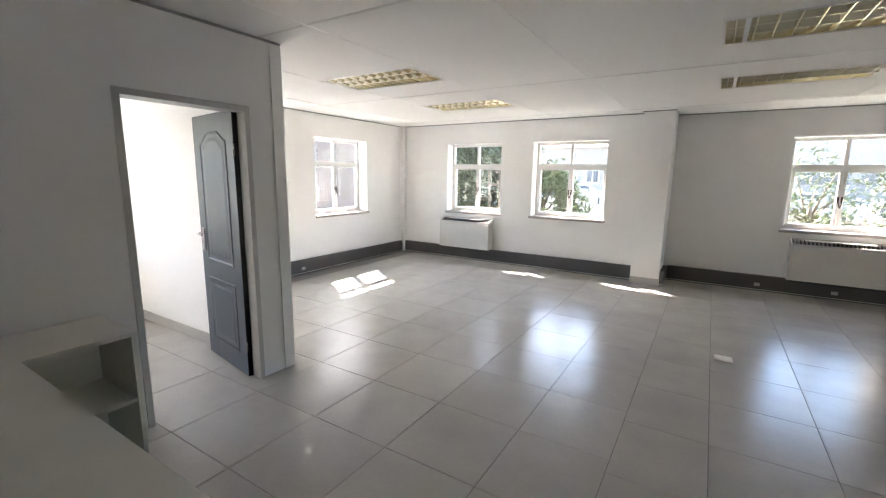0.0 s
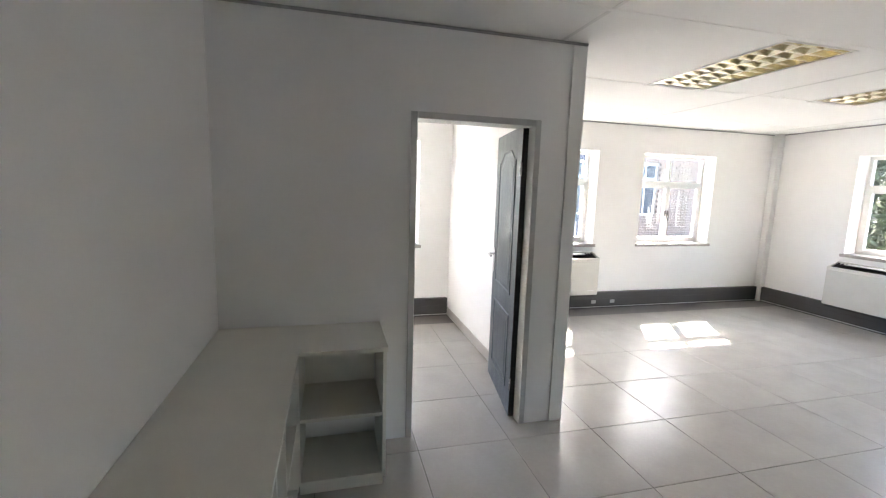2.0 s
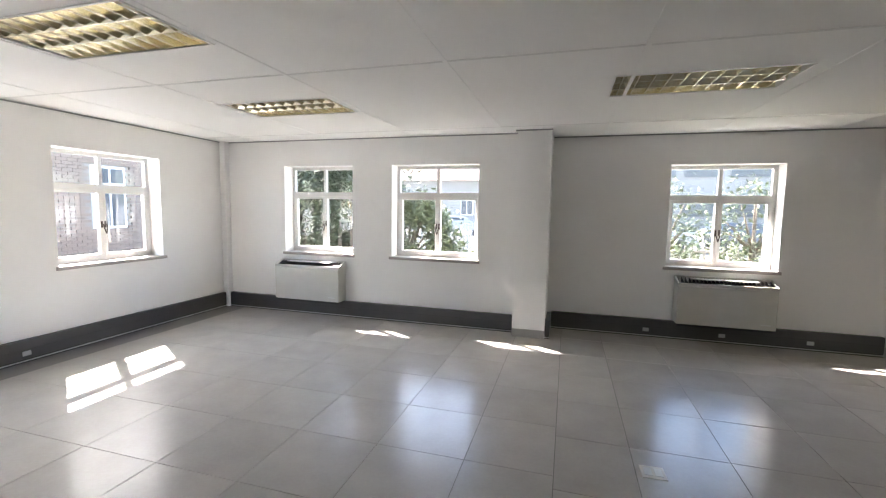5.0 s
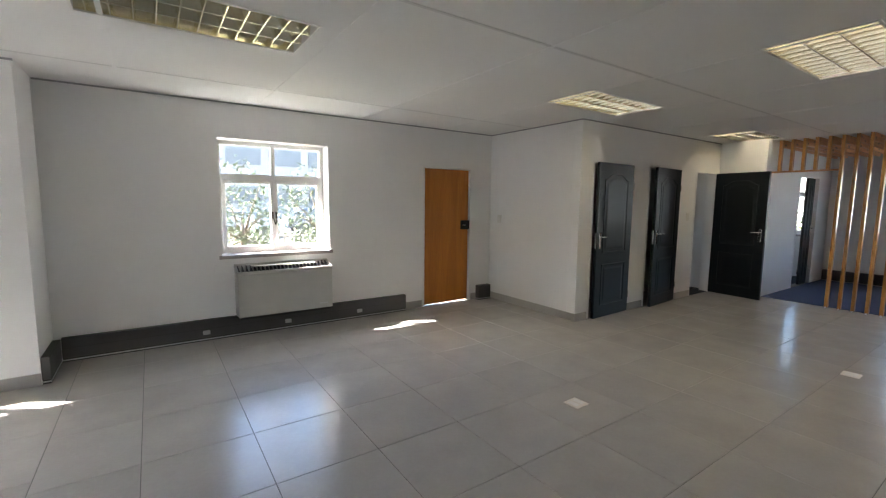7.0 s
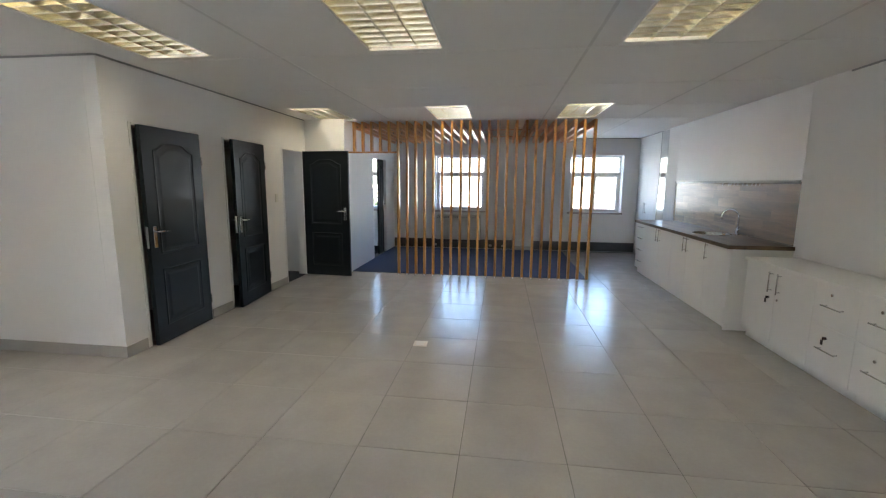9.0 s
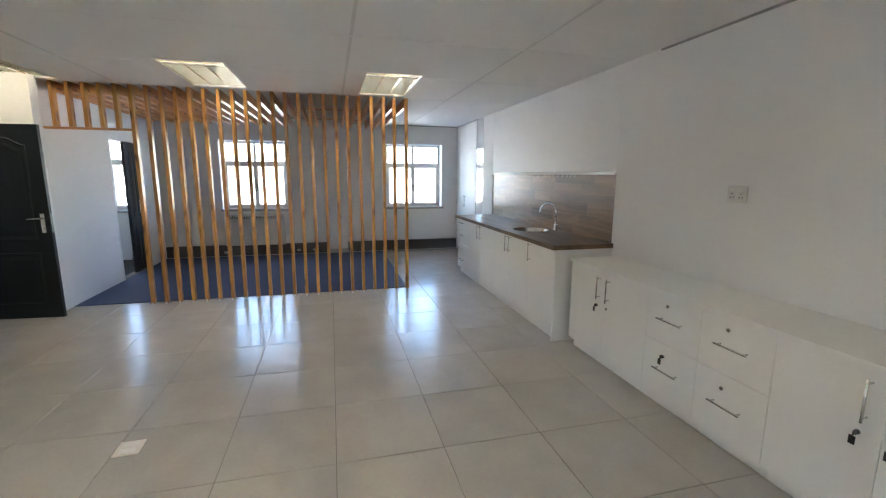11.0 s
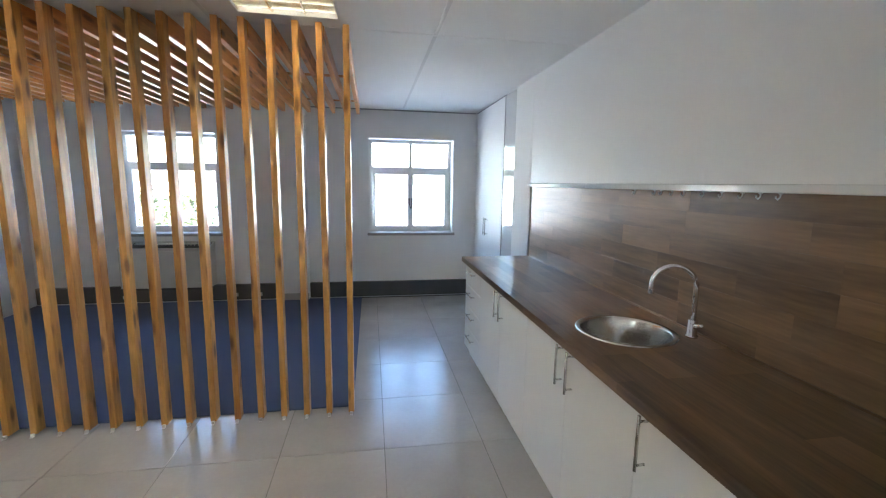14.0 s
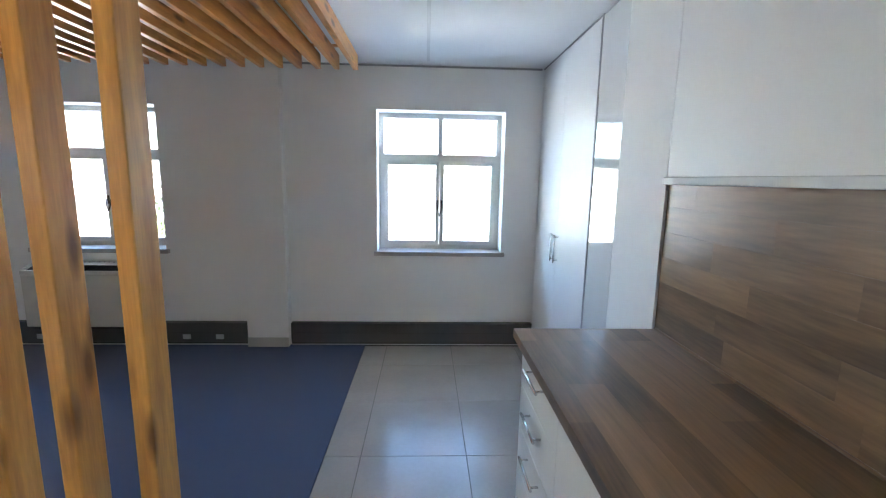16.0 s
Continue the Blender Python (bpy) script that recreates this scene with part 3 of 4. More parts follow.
door_frame("door_frame_1", "y", -6.077, -5.243, PX + 0.008, PX - 0.148, 2.052, "grey steel frame of the office doorway")
panel_door("door_1", "slate-grey moulded door standing open into the office", 0.755, pose(2.52, -5.300, 0, 0, 0, 170.5), M_DOORBLUE, True, "structure")
for n, (a, b), ang in ((2, D1, 3.0), (3, D2, 5.5)):
    door_frame("door_frame_%d" % n, "x", a - 0.002, b + 0.002, YB - 0.006, YB + 0.134, 2.052, "white frame of a charcoal door", M_WALL, 0.03)
    panel_door("door_%d" % n, "charcoal moulded door, slightly ajar, with a chrome lever", b - a - 0.066, pose(b - 0.032, YB - 0.012, 0, 0, 0, 180 + ang), M_DOOR, True, "structure")
door_frame("door_frame_4", "x", D3[0] - 0.002, D3[1] + 0.002, YB - 0.006, YB + 0.134, 2.052, "white frame of an open doorway", M_WALL, 0.03)
panel_door("door_4", "charcoal moulded door standing wide open against the wall", 0.79, pose(13.70, YB - 0.012, 0, 0, 0, 265), M_DOOR, True, "structure")
door_frame("door_frame_5", "x", D4[0] - 0.002, D4[1] + 0.002, -1.986, -1.854, 2.052, "white frame of the doorway beside the carpet", M_WALL, 0.03)
panel_door("door_5", "narrow charcoal moulded door leaf, closed, beside an open gap", 0.46, pose(15.866, -1.93, 0, 0, 0, 3), M_DOOR, True, "structure")
# orange flush door
door_frame("door_frame_6", "x", DO[0] - 0.002, DO[1] + 0.002, YN2 - 0.01, YN2 + 0.19, 2.002, "white frame of the orange door", M_WALL, 0.02)
od = thing("door_6", "orange varnished flush door, closed, with a dark lock", "door", "", "structure")
part("leaf", boxes((DO[0] + 0.02, DO[1] - 0.02, YN2 + 0.035, YN2 + 0.075, 0.012, 1.98), bev=0.002), M_ORANGE, od)
part("lock_box", boxes((9.58, 9.722, YN2 - 0.012, YN2 + 0.034, 1.1, 1.235), bev=0.006), M_EDGE, od, "dark rim lock box")
part("knob", tube(bmesh.new(), [(9.62, YN2 - 0.012, 1.165), (9.62, YN2 - 0.04, 1.165), (9.56, YN2 - 0.045, 1.165)], 0.009, 8), M_STEEL, od)

# ---- fan coil units under the windows ----
def fan_coil(m, label):
    """Cream casing 1.05 m wide, its back at y = 0, front at -0.22."""
    u = thing("fan_coil_unit", label, "air conditioner", "units under the windows", at=m)
    bm = boxes((-0.52, 0.52, -0.215, -0.004, 0.235, 0.70), bev=0.008)
    bmesh.ops.recalc_face_normals(bm, faces=bm.faces[:])
    part("casing", bm, M_UNIT, u)
    bm = bmesh.new()
    for x0, x1 in ((-0.52, -0.505), (0.505, 0.52)):
        v = [bm.verts.new(c) for c in ((x0, -0.215, 0.702), (x0, -0.004, 0.702), (x0, -0.004, 0.80), (x0, -0.03, 0.80), (x0, -0.215, 0.735),
                                       (x1, -0.215, 0.702), (x1, -0.004, 0.702), (x1, -0.004, 0.80), (x1, -0.03, 0.80), (x1, -0.215, 0.735))]
        bm.faces.new(v[:5]); bm.faces.new(v[5:][::-1])
        for i in range(5):
            bm.faces.new((v[i], v[(i + 1) % 5], v[5 + (i + 1) % 5], v[5 + i]))
    box(bm, -0.505, 0.505, -0.215, -0.195, 0.702, 0.737)
    box(bm, -0.505, 0.505, -0.03, -0.004, 0.702, 0.80)
    part("top_rim", bm, M_UNIT, u)
    part("outlet", boxes((-0.504, 0.504, -0.194, -0.031, 0.702, 0.715)), M_UNITDARK, u, "dark air outlet")
    for i in range(24):
        x = -0.49 + i * 0.98 / 23
        bm = bmesh.new()
        v = [bm.verts.new(c) for c in ((x - 0.003, -0.192, 0.716), (x - 0.003, -0.033, 0.716), (x - 0.003, -0.033, 0.785), (x - 0.003, -0.192, 0.73), (x + 0.003, -0.192, 0.716), (x + 0.003, -0.033, 0.716), (x + 0.003, -0.033, 0.785), (x + 0.003, -0.192, 0.73))]
        bm.faces.new(v[:4]); bm.faces.new(v[4:][::-1])
        for j in range(4):
            bm.faces.new((v[j], v[(j + 1) % 4], v[4 + (j + 1) % 4], v[4 + j]))
        part("slat", bm, M_UNITDARK, u)
    part("lid", boxes((-0.36, 0.34, -0.15, -0.05, 0.775, 0.783), bev=0.002), M_UNIT, u, "pale lid over the outlet")
    part("badge", boxes((0.36, 0.46, -0.2175, -0.2145, 0.29, 0.302)), M_STRIP, u, "small grey badge")
    part("bracket", boxes((-0.5, 0.5, -0.18, -0.07, 0.205, 0.233)), M_UNITDARK, u)
    return u

fc = "cream wall-hung fan coil unit below a window"
fan_coil(pose(1.57, YN - 0.003, 0), fc)
fan_coil(pose(6.97, YN2 - 0.003, 0), fc)
fan_coil(pose(0.003, -3.58, 0, 0, 0, 90), fc)
fan_coil(pose(XE - 0.003, -3.55, 0, 0, 0, -90), fc)

# ---- recessed louvre lights ----
def louvre_light(x, y, lit):
    l = thing("ceiling_light", "recessed ceiling light with lit tubes and metal louvres" if lit else "recessed ceiling light with unlit tubes and metal louvres", "ceiling light", "louvre lights", at=pose(x, y, CEIL))
    bm = boxes((-LX - 0.008, LX + 0.008, -LY - 0.008, -LY + 0.006, -0.006, -0.001), (-LX - 0.008, LX + 0.008, LY - 0.006, LY + 0.008, -0.006, -0.001),
               (-LX - 0.008, -LX + 0.006, -LY + 0.006, LY - 0.006, -0.006, -0.001), (LX - 0.006, LX + 0.008, -LY + 0.006, LY - 0.006, -0.006, -0.001))
    part("frame", bm, M_FRAME, l)
    bm = boxes((-LX, LX, -LY, LY, 0.105, 0.11), (-LX, LX, -LY, -LY + 0.004, 0.0, 0.105), (-LX, LX, LY - 0.004, LY, 0.0, 0.105), (-LX, -LX + 0.004, -LY + 0.004, LY - 0.004, 0, 0.105), (LX - 0.004, LX, -LY + 0.004, LY - 0.004, 0, 0.105))
    part("housing", bm, M_FRAME, l)
    def blade(bm, p, q, w0, w1, z0, z1):
        """V-shaped blade from p to q, wide at the bottom edge."""
        d = (Vector(q) - Vector(p)).normalized()
        s = Vector((-d.y, d.x, 0))
        v = []
        for c in (p, q):
            for w, z in ((-w0, z0), (w0, z0), (w1, z1), (-w1, z1)):
                v.append(bm.verts.new(Vector((c[0], c[1], z)) + s * w))
        for i in range(4):
            bm.faces.new((v[i], v[(i + 1) % 4], v[4 + (i + 1) % 4], v[4 + i]))
        bm.faces.new(v[:4]); bm.faces.new(v[4:][::-1])
    for i in range(4):
        bm = bmesh.new()
        yy = -LY + 0.012 + i * (2 * LY - 0.024) / 3
        blade(bm, (-LX + 0.006, yy, 0), (LX - 0.006, yy, 0), 0.004, 0.028 if 0 < i < 3 else 0.006, 0.002, 0.06)
        part("side_reflector", bm, M_LOUVRE, l)
    for j in range(11):
        xx = -LX + 0.06 + j * (2 * LX - 0.12) / 10
        bm = bmesh.new()
        for i in range(3):
            y0 = -LY + 0.018 + i * (2 * LY - 0.024) / 3
            blade(bm, (xx, y0, 0), (xx, y0 + 0.172, 0), 0.003, 0.014, 0.003, 0.05)
        part("cross_blade", bm, M_LOUVRE, l)
    for i in range(3):
        yy = -LY + 0.012 + (i + 0.5) * (2 * LY - 0.024) / 3
        part("tube", tube(bmesh.new(), [(-LX + 0.03, yy, 0.082), (LX - 0.03, yy, 0.082)], 0.013, 10), M_TUBEON if lit else M_TUBEOFF, l)
    return l

for lx, ly, lit in LIGHTS:
    louvre_light(lx, ly, lit)

# ---- slatted timber enclosure ----
enc = thing("slatted_screen", "varnished pine slat screen with joists over blue carpet", "screen")
SX = 13.972
slat_ys = [-5.925 + 0.1473 * i for i in range(22)]
short_ys = [-2.832 + 0.1473 * (i + 1) for i in range(5)]
def stick(h, w, d):
    return boxes((-d / 2, d / 2, -w / 2, w / 2, 0, h), bev=0.003)
base = part("slat", stick(2.507, 0.038, 0.074), M_PINE, enc)
foot = part("foot_clip", boxes((-0.053, -0.04, -0.009, 0.009, 0.0, 0.02), (-0.061, -0.04, -0.009, 0.009, 0.0, 0.003), bev=0.001), M_PLASTIC, enc, "white plastic foot clip")
short = part("short_slat", stick(0.475, 0.038, 0.074), M_PINE, enc)
joist = part("joist", boxes((0, 2.72, -0.019, 0.019, 0, 0.112), bev=0.003), M_PINEX, enc)
for i, y in enumerate(slat_ys):
    s = base if i == 0 else new("slat", base.data)
    s.parent = enc
    s.location = (SX, y, 0.013)
    s.rotation_euler = (random.uniform(-0.004, 0.004), random.uniform(-0.004, 0.004), random.uniform(-0.05, 0.05))
    c = foot if i == 0 else new("foot_clip", foot.data)
    c.parent = enc
    c.location = (SX, y, 0.001)
for i, y in enumerate(short_ys):
    s = short if i == 0 else new("short_slat", short.data)
    s.parent = enc
    s.location = (SX, y, 2.045)
for i, y in enumerate(slat_ys + short_ys):
    s = joist if i == 0 else new("joist", joist.data)
    s.parent = enc
    s.location = (SX + 0.039, y, 2.413)
part("beam", boxes((SX - 0.03, SX + 0.03, -2.812, -1.982, 2.02, 2.044), bev=0.002), M_PINEY, enc)
for x in (15.3, 16.5):
    part("cross_batten", boxes((x, x + 0.04, -5.93, -1.99, 2.526, 2.538)), M_PINEY, enc)

# ---- open shelves in the corner ----
TZ = 0.79
sh = thing("corner_shelf_unit", "white open shelf unit in an L under one top", "shelf unit")
part("top", boxes((PX + 0.003, 3.05, -6.69, -6.25, TZ - 0.022, TZ), (PX + 0.003, 4.74, -7.147, -6.69, TZ - 0.022, TZ)), M_SHELF, sh)
part("plinth", boxes((PX + 0.01, 3.02, -6.70, -6.27, 0.001, 0.06), (3.02, 4.72, -7.14, -6.72, 0.001, 0.06)), M_SHELF, sh)
for b in ((PX + 0.005, 3.04, -6.275, -6.257, 0.061, TZ - 0.023), (PX + 0.005, 3.04, -6.712, -6.694, 0.061, TZ - 0.023)):
    part("side_panel", boxes(b), M_SHELF, sh)
part("back_panel", boxes((PX + 0.004, PX + 0.012, -6.69, -6.28, 0.18, TZ - 0.03)), M_SHELF, sh)
for z in (0.062, 0.41):
    part("shelf", boxes((PX + 0.014, 3.036, -6.692, -6.277, z, z + 0.018)), M_SHELF, sh)
for x in (3.06, 3.59, 3.85, 4.30, 4.71):
    part("side_panel", boxes((x, x + 0.018, -7.14, -6.70, 0.061, TZ - 0.023)), M_SHELF, sh)
for x0, x1 in ((3.08, 3.588), (3.61, 3.848), (3.87, 4.298), (4.32, 4.708)):
    for z in (0.062, 0.41):
        part("shelf", boxes((x0, x1, -7.12, -6.705, z, z + 0.018)), M_SHELF, sh)
    part("back_panel", boxes((x0, x1, -7.14, -7.128, 0.081, TZ - 0.03)), M_SHELF, sh)

# ---- sideboard run along the south wall ----
def bar_handle(m, length, parent, upright):
    bm = bmesh.new()
    h = length / 2
    if upright:
        tube(bm, [(0, 0.032, -h), (0, 0.032, h)], 0.0055, 8)
        for z in (-h + 0.02, h - 0.02):
            tube(bm, [(0, 0, z), (0, 0.032, z)], 0.0045, 8)
    else:
        tube(bm, [(-h, 0.032, 0), (h, 0.032, 0)], 0.0055, 8)
        for x in (-h + 0.02, h - 0.02):
            tube(bm, [(x, 0, 0), (x, 0.032, 0)], 0.0045, 8)
    bmesh.ops.translate(bm, verts=bm.verts[:], vec=m)
    return part("handle", bm, M_STEEL, parent, "steel bar handle")


def lock(m, parent, keys=False):
    bm = tube(bmesh.new(), [(m[0], m[1] - 0.002, m[2]), (m[0], m[1] + 0.006, m[2])], 0.011, 12)
    part("lock", bm, M_STEEL, parent, "small round lock")
    if keys:
        bm = boxes((m[0] - 0.002, m[0] + 0.002, m[1] + 0.006, m[1] + 0.03, m[2] - 0.012, m[2] + 0.012), (m[0] - 0.012, m[0] + 0.012, m[1] + 0.028, m[1] + 0.032, m[2] - 0.05, m[2] - 0.012), bev=0.001)
        part("key", bm, M_EDGE, parent, "dark key left in the lock")


def unit(name, label, x0, x1, yb, yf, z0, z1, fronts, group, material, plinth_back=0.05):
    """A cabinet with its back at yb and fronts at yf (facing north); fronts: (kind, x0, x1, z0, z1, handle x, handle z, keys)."""
    u = thing(name, label, "cabinet", group)
    part("body", boxes((x0 + 0.001, x1 - 0.001, yb, yf - 0.02, z0, z1)), material, u)
    part("plinth", boxes((x0 + 0.001, x1 - 0.001, yb, yf - plinth_back, 0.001, z0 - 0.001)), M_LAMINATE, u)
    for kind, a, b, c, d, hx, hz, keys in fronts:
        f = part(kind, boxes((a + 0.0015, b - 0.0015, yf - 0.0185, yf, c + 0.0015, d - 0.0015), bev=0.0012), material, u)
        if hx is not None:
            bar_handle((hx, yf, hz), 0.19 if kind == "door" else 0.2, f, kind == "door")
            if keys is not None:
                lock((hx + (0.02 if kind == "door" else 0.04), yf, hz - 0.15 if kind == "door" else hz + 0.09), f, keys)
    return u

SY, SZ = -7.03, 0.795
gs = "low cabinets along the wall"
for x0, x1, k1, k2 in ((10.65, 11.62, False, True), (8.87, 9.77, True, True)):
    m = (x0 + x1) / 2
    unit("low_cabinet", "white two-door low cabinet with steel bar handles", x0, x1, YS + 0.003, SY, 0.09, SZ, [("door", x0, m, 0.09, SZ - 0.003, m - 0.06, 0.66, k1), ("door", m, x1, 0.09, SZ - 0.003, m + 0.06, 0.66, k2)], gs, M_LAMINATE, 0.06)
for x0, x1, k1, k2 in ((10.21, 10.65, False, True), (9.77, 10.21, False, False)):
    m = (x0 + x1) / 2
    unit("low_cabinet", "white two-drawer low cabinet with steel bar handles", x0, x1, YS + 0.003, SY, 0.09, SZ, [("drawer", x0, x1, 0.09, 0.465, m, 0.29, k2), ("drawer", x0, x1, 0.465, SZ - 0.003, m, 0.63, k1)], gs, M_LAMINATE, 0.06)
tagged(part("cabinet_top", boxes((8.86, 11.64, YS + 0.002, SY + 0.018, SZ + 0.001, SZ + 0.026), bev=0.002), M_LAMINATE), "white laminate top along the low cabinets", "worktop")
ws = thing("wall_socket", "white double socket plate on the wall", "socket")
part("plate", boxes((10.43, 10.57, YS + 0.001, YS + 0.012, 1.38, 1.49), bev=0.003), M_PLASTIC, ws)
for a in (10.445, 10.51):
    outlet = part("outlet", boxes((a, a + 0.045, YS + 0.012, YS + 0.0145, 1.40, 1.45), bev=0.001), M_STRIP, ws, "grey socket face")
    part("rocker", boxes((a + 0.012, a + 0.033, YS + 0.012, YS + 0.017, 1.458, 1.476), bev=0.001), M_FRAME, ws)
    for u, v in ((a + 0.022, 1.438), (a + 0.012, 1.415), (a + 0.032, 1.415)):
        part("pin_hole", tube(bmesh.new(), [(u, YS + 0.0144, v), (u, YS + 0.0152, v)], 0.004, 8), M_EDGE, outlet)

# ---- kitchen ----
KF, KZ = -6.925, 0.878
gk = "kitchen base units"
ds = []
zz = [0.1, 0.295, 0.49, 0.685, KZ - 0.004]
for c, d in zip(zz, zz[1:]):
    ds.append(("drawer", 14.36, 14.88, c, d, 14.62, d - 0.055, None))
unit("drawer_cabinet", "white four-drawer kitchen unit with steel bar handles", 14.36, 14.88, -7.595, KF, 0.1, KZ, ds, gk, M_LAMINATE)
def door_(a, b, hx):
    return ("door", a, b, 0.1, KZ - 0.004, hx, 0.775, None)
unit("kitchen_cabinet", "white two-door kitchen unit with steel bar handles", 13.31, 14.36, -7.595, KF, 0.1, KZ, [door_(13.31, 13.81, 13.76), door_(13.81, 14.36, 13.86)], gk, M_LAMINATE)
# the sink unit keeps an open top for the bowl
su = thing("kitchen_sink_cabinet", "white two-door kitchen unit under the sink", "cabinet", gk)
part("body", boxes((12.301, 13.309, -7.595, KF - 0.02, 0.1, 0.118), (12.301, 12.319, -7.595, KF - 0.02, 0.119, KZ), (13.291, 13.309, -7.595, KF - 0.02, 0.119, KZ)), M_LAMINATE, su)
part("plinth", boxes((12.301, 13.309, -7.595, KF - 0.05, 0.001, 0.099)), M_LAMINATE, su)
for a, b, hx in ((12.30, 12.81, 12.76), (12.81, 13.31, 12.86)):
    f = part("door", boxes((a + 0.0015, b - 0.0015, KF - 0.0185, KF, 0.1015, KZ - 0.0055), bev=0.0012), M_LAMINATE, su)
    bar_handle((hx, KF, 0.775), 0.19, f, True)
unit("kitchen_cabinet", "white single-door kitchen unit at the worktop end", 11.76, 12.30, -7.595, KF, 0.1, KZ, [door_(11.76, 12.30, 12.25)], gk, M_LAMINATE)
struct("end_panel", boxes((11.738, 11.758, -7.515, KF, 0.001, KZ)), M_LAMINATE, "white end panel of the kitchen run", "panel")

# worktop with a round cut-out
CX, CY, R = 12.86, -7.225, 0.205
wt = bmesh.new()
X0, X1, Y0, Y1, Z0, Z1 = 11.728, 14.925, -7.598, -6.893, KZ + 0.001, 0.92
def edge_point(a):
    c, s = math.cos(a), math.sin(a)
    lim = [((X1 - CX) / c if c > 1e-9 else (X0 - CX) / c if c < -1e-9 else 1e9), ((Y1 - CY) / s if s > 1e-9 else (Y0 - CY) / s if s < -1e-9 else 1e9)]
    r = min(lim)
    return CX + c * r, CY + s * r
angs = sorted([2 * math.pi * i / 64 for i in range(64)] + [math.atan2(y - CY, x - CX) % (2 * math.pi) for x in (X0, X1) for y in (Y0, Y1)])
ring = []
for a in angs:
    ex, ey = edge_point(a)
    ix, iy = CX + R * math.cos(a), CY + R * math.sin(a)
    ring.append([wt.verts.new(c) for c in ((ix, iy, Z1), (ex, ey, Z1), (ex, ey, Z0), (ix, iy, Z0))])
for p, q in zip(ring, ring[1:] + ring[:1]):
    for i in range(4):
        wt.faces.new((p[i], q[i], q[(i + 1) % 4], p[(i + 1) % 4]))
wk = thing("worktop", "dark walnut laminate kitchen worktop with a round cut-out", "worktop")
part("slab", wt, M_TOP, wk)
part("front_edge", boxes((X0, X1, Y1 + 0.0002, Y1 + 0.002, Z0, Z1 - 0.0005)), M_TOP, wk, "dark laminate edge band")
part("end_edge", boxes((X0 - 0.002, X0 - 0.0002, Y0 + 0.09, Y1, Z0, Z1 - 0.0005)), M_TOP, wk, "dark laminate edge band")
sp = thing("splashback", "walnut block laminate splashback behind the worktop", "splashback")
part("backing", boxes((11.762, 14.927, -7.6, -7.5335, 0.922, 1.578)), M_TOP, sp)
rs = random.Random(8)
zr = 0.9225
while zr < 1.57:
    hr = min(0.1092, 1.5778 - zr)
    xr = 11.7625 - rs.uniform(0.0, 0.3)
    while xr < 14.92:
        wr = rs.uniform(0.38, 0.8)
        a, b = max(xr, 11.7625), min(xr + wr, 14.9265)
        if b - a > 0.02:
            bm = boxes((-(b - a) / 2, (b - a) / 2, -0.0012, 0.0012, 0, hr - 0.0005))
            blk = part("block", bm, M_SPLASH, sp)
            blk.location = ((a + b) / 2, -7.5322, zr)
        xr += wr + 0.0005
    zr += hr
tagged(part("splash_trim", boxes((11.765, 14.92, -7.530, -7.522, 0.921, 0.930), bev=0.002), M_TOP), "thin dark strip where worktop meets splashback", "trim", kind="structure")

sk2 = thing("kitchen_sink", "round stainless steel sink set in the worktop", "sink")
bm = bmesh.new()
prof = [(0.222, 0.9215), (0.222, 0.924), (0.214, 0.9265), (0.200, 0.925), (0.196, 0.915), (0.190, 0.80), (0.178, 0.770), (0.15, 0.757), (0.04, 0.752), (0.038, 0.748), (0.0005, 0.748)]
rings = [[bm.verts.new((CX + r * math.cos(2 * math.pi * i / 48), CY + r * math.sin(2 * math.pi * i / 48), z)) for i in range(48)] for r, z in prof]
for a, b in zip(rings, rings[1:]):
    for i in range(48):
        bm.faces.new((a[i], a[(i + 1) % 48], b[(i + 1) % 48], b[i])).smooth = True
part("bowl", bm, M_STEEL, sk2)
part("drain", tube(bmesh.new(), [(CX, CY, 0.753), (CX, CY, 0.757)], 0.032, 20), M_CHROME, sk2)
tap = thing("kitchen_tap", "chrome swan-neck mixer tap behind the sink", "tap")
TX, TY = 12.745, -7.475
part("base", tube(bmesh.new(), [(TX, TY, 0.921), (TX, TY, 0.928), (TX, TY, 0.929), (TX, TY, 1.0)], [0.027, 0.027, 0.021, 0.019], 20), M_CHROME, tap)
dx, dy = (CX - TX), (CY - TY)
dl = math.hypot(dx, dy)
dx, dy = dx / dl, dy / dl
neck = [(TX, TY, 1.0), (TX, TY, 1.145)]
for i in range(1, 15):
    a = math.pi * i / 14 * 1.02
    neck.append((TX + dx * 0.09 * (1 - math.cos(a)), TY + dy * 0.09 * (1 - math.cos(a)), 1.145 + 0.09 * math.sin(a)))
neck.append((TX + dx * 0.181, TY + dy * 0.181, 1.105))
part("spout", tube(bmesh.new(), neck, 0.0115, 14), M_CHROME, tap)
part("lever", tube(bmesh.new(), [(TX, TY, 0.975), (TX - 0.03, TY + 0.01, 0.98), (TX - 0.085, TY + 0.03, 1.0)], [0.012, 0.008, 0.006], 10), M_CHROME, tap)

ov = thing("overhead_cabinet", "white satin handleless wall cupboards above the splashback", "cabinet")
part("body", boxes((11.762, 14.926, -7.6, YS - 0.022, 1.582, CEIL - 0.002)), M_LAMINATE, ov)
for i in range(3):
    x0 = 11.762 + i * (14.926 - 11.762) / 3
    part("door", boxes((x0 + 0.0002, x0 + 1.0545, YS - 0.02, YS, 1.58, CEIL - 0.003)), M_SATIN, ov)
part("light_rail", boxes((11.765, 14.915, YS + 0.001, YS + 0.024, 1.562, 1.594), bev=0.004), M_GLOSS, ov, "glossy white lower rail")

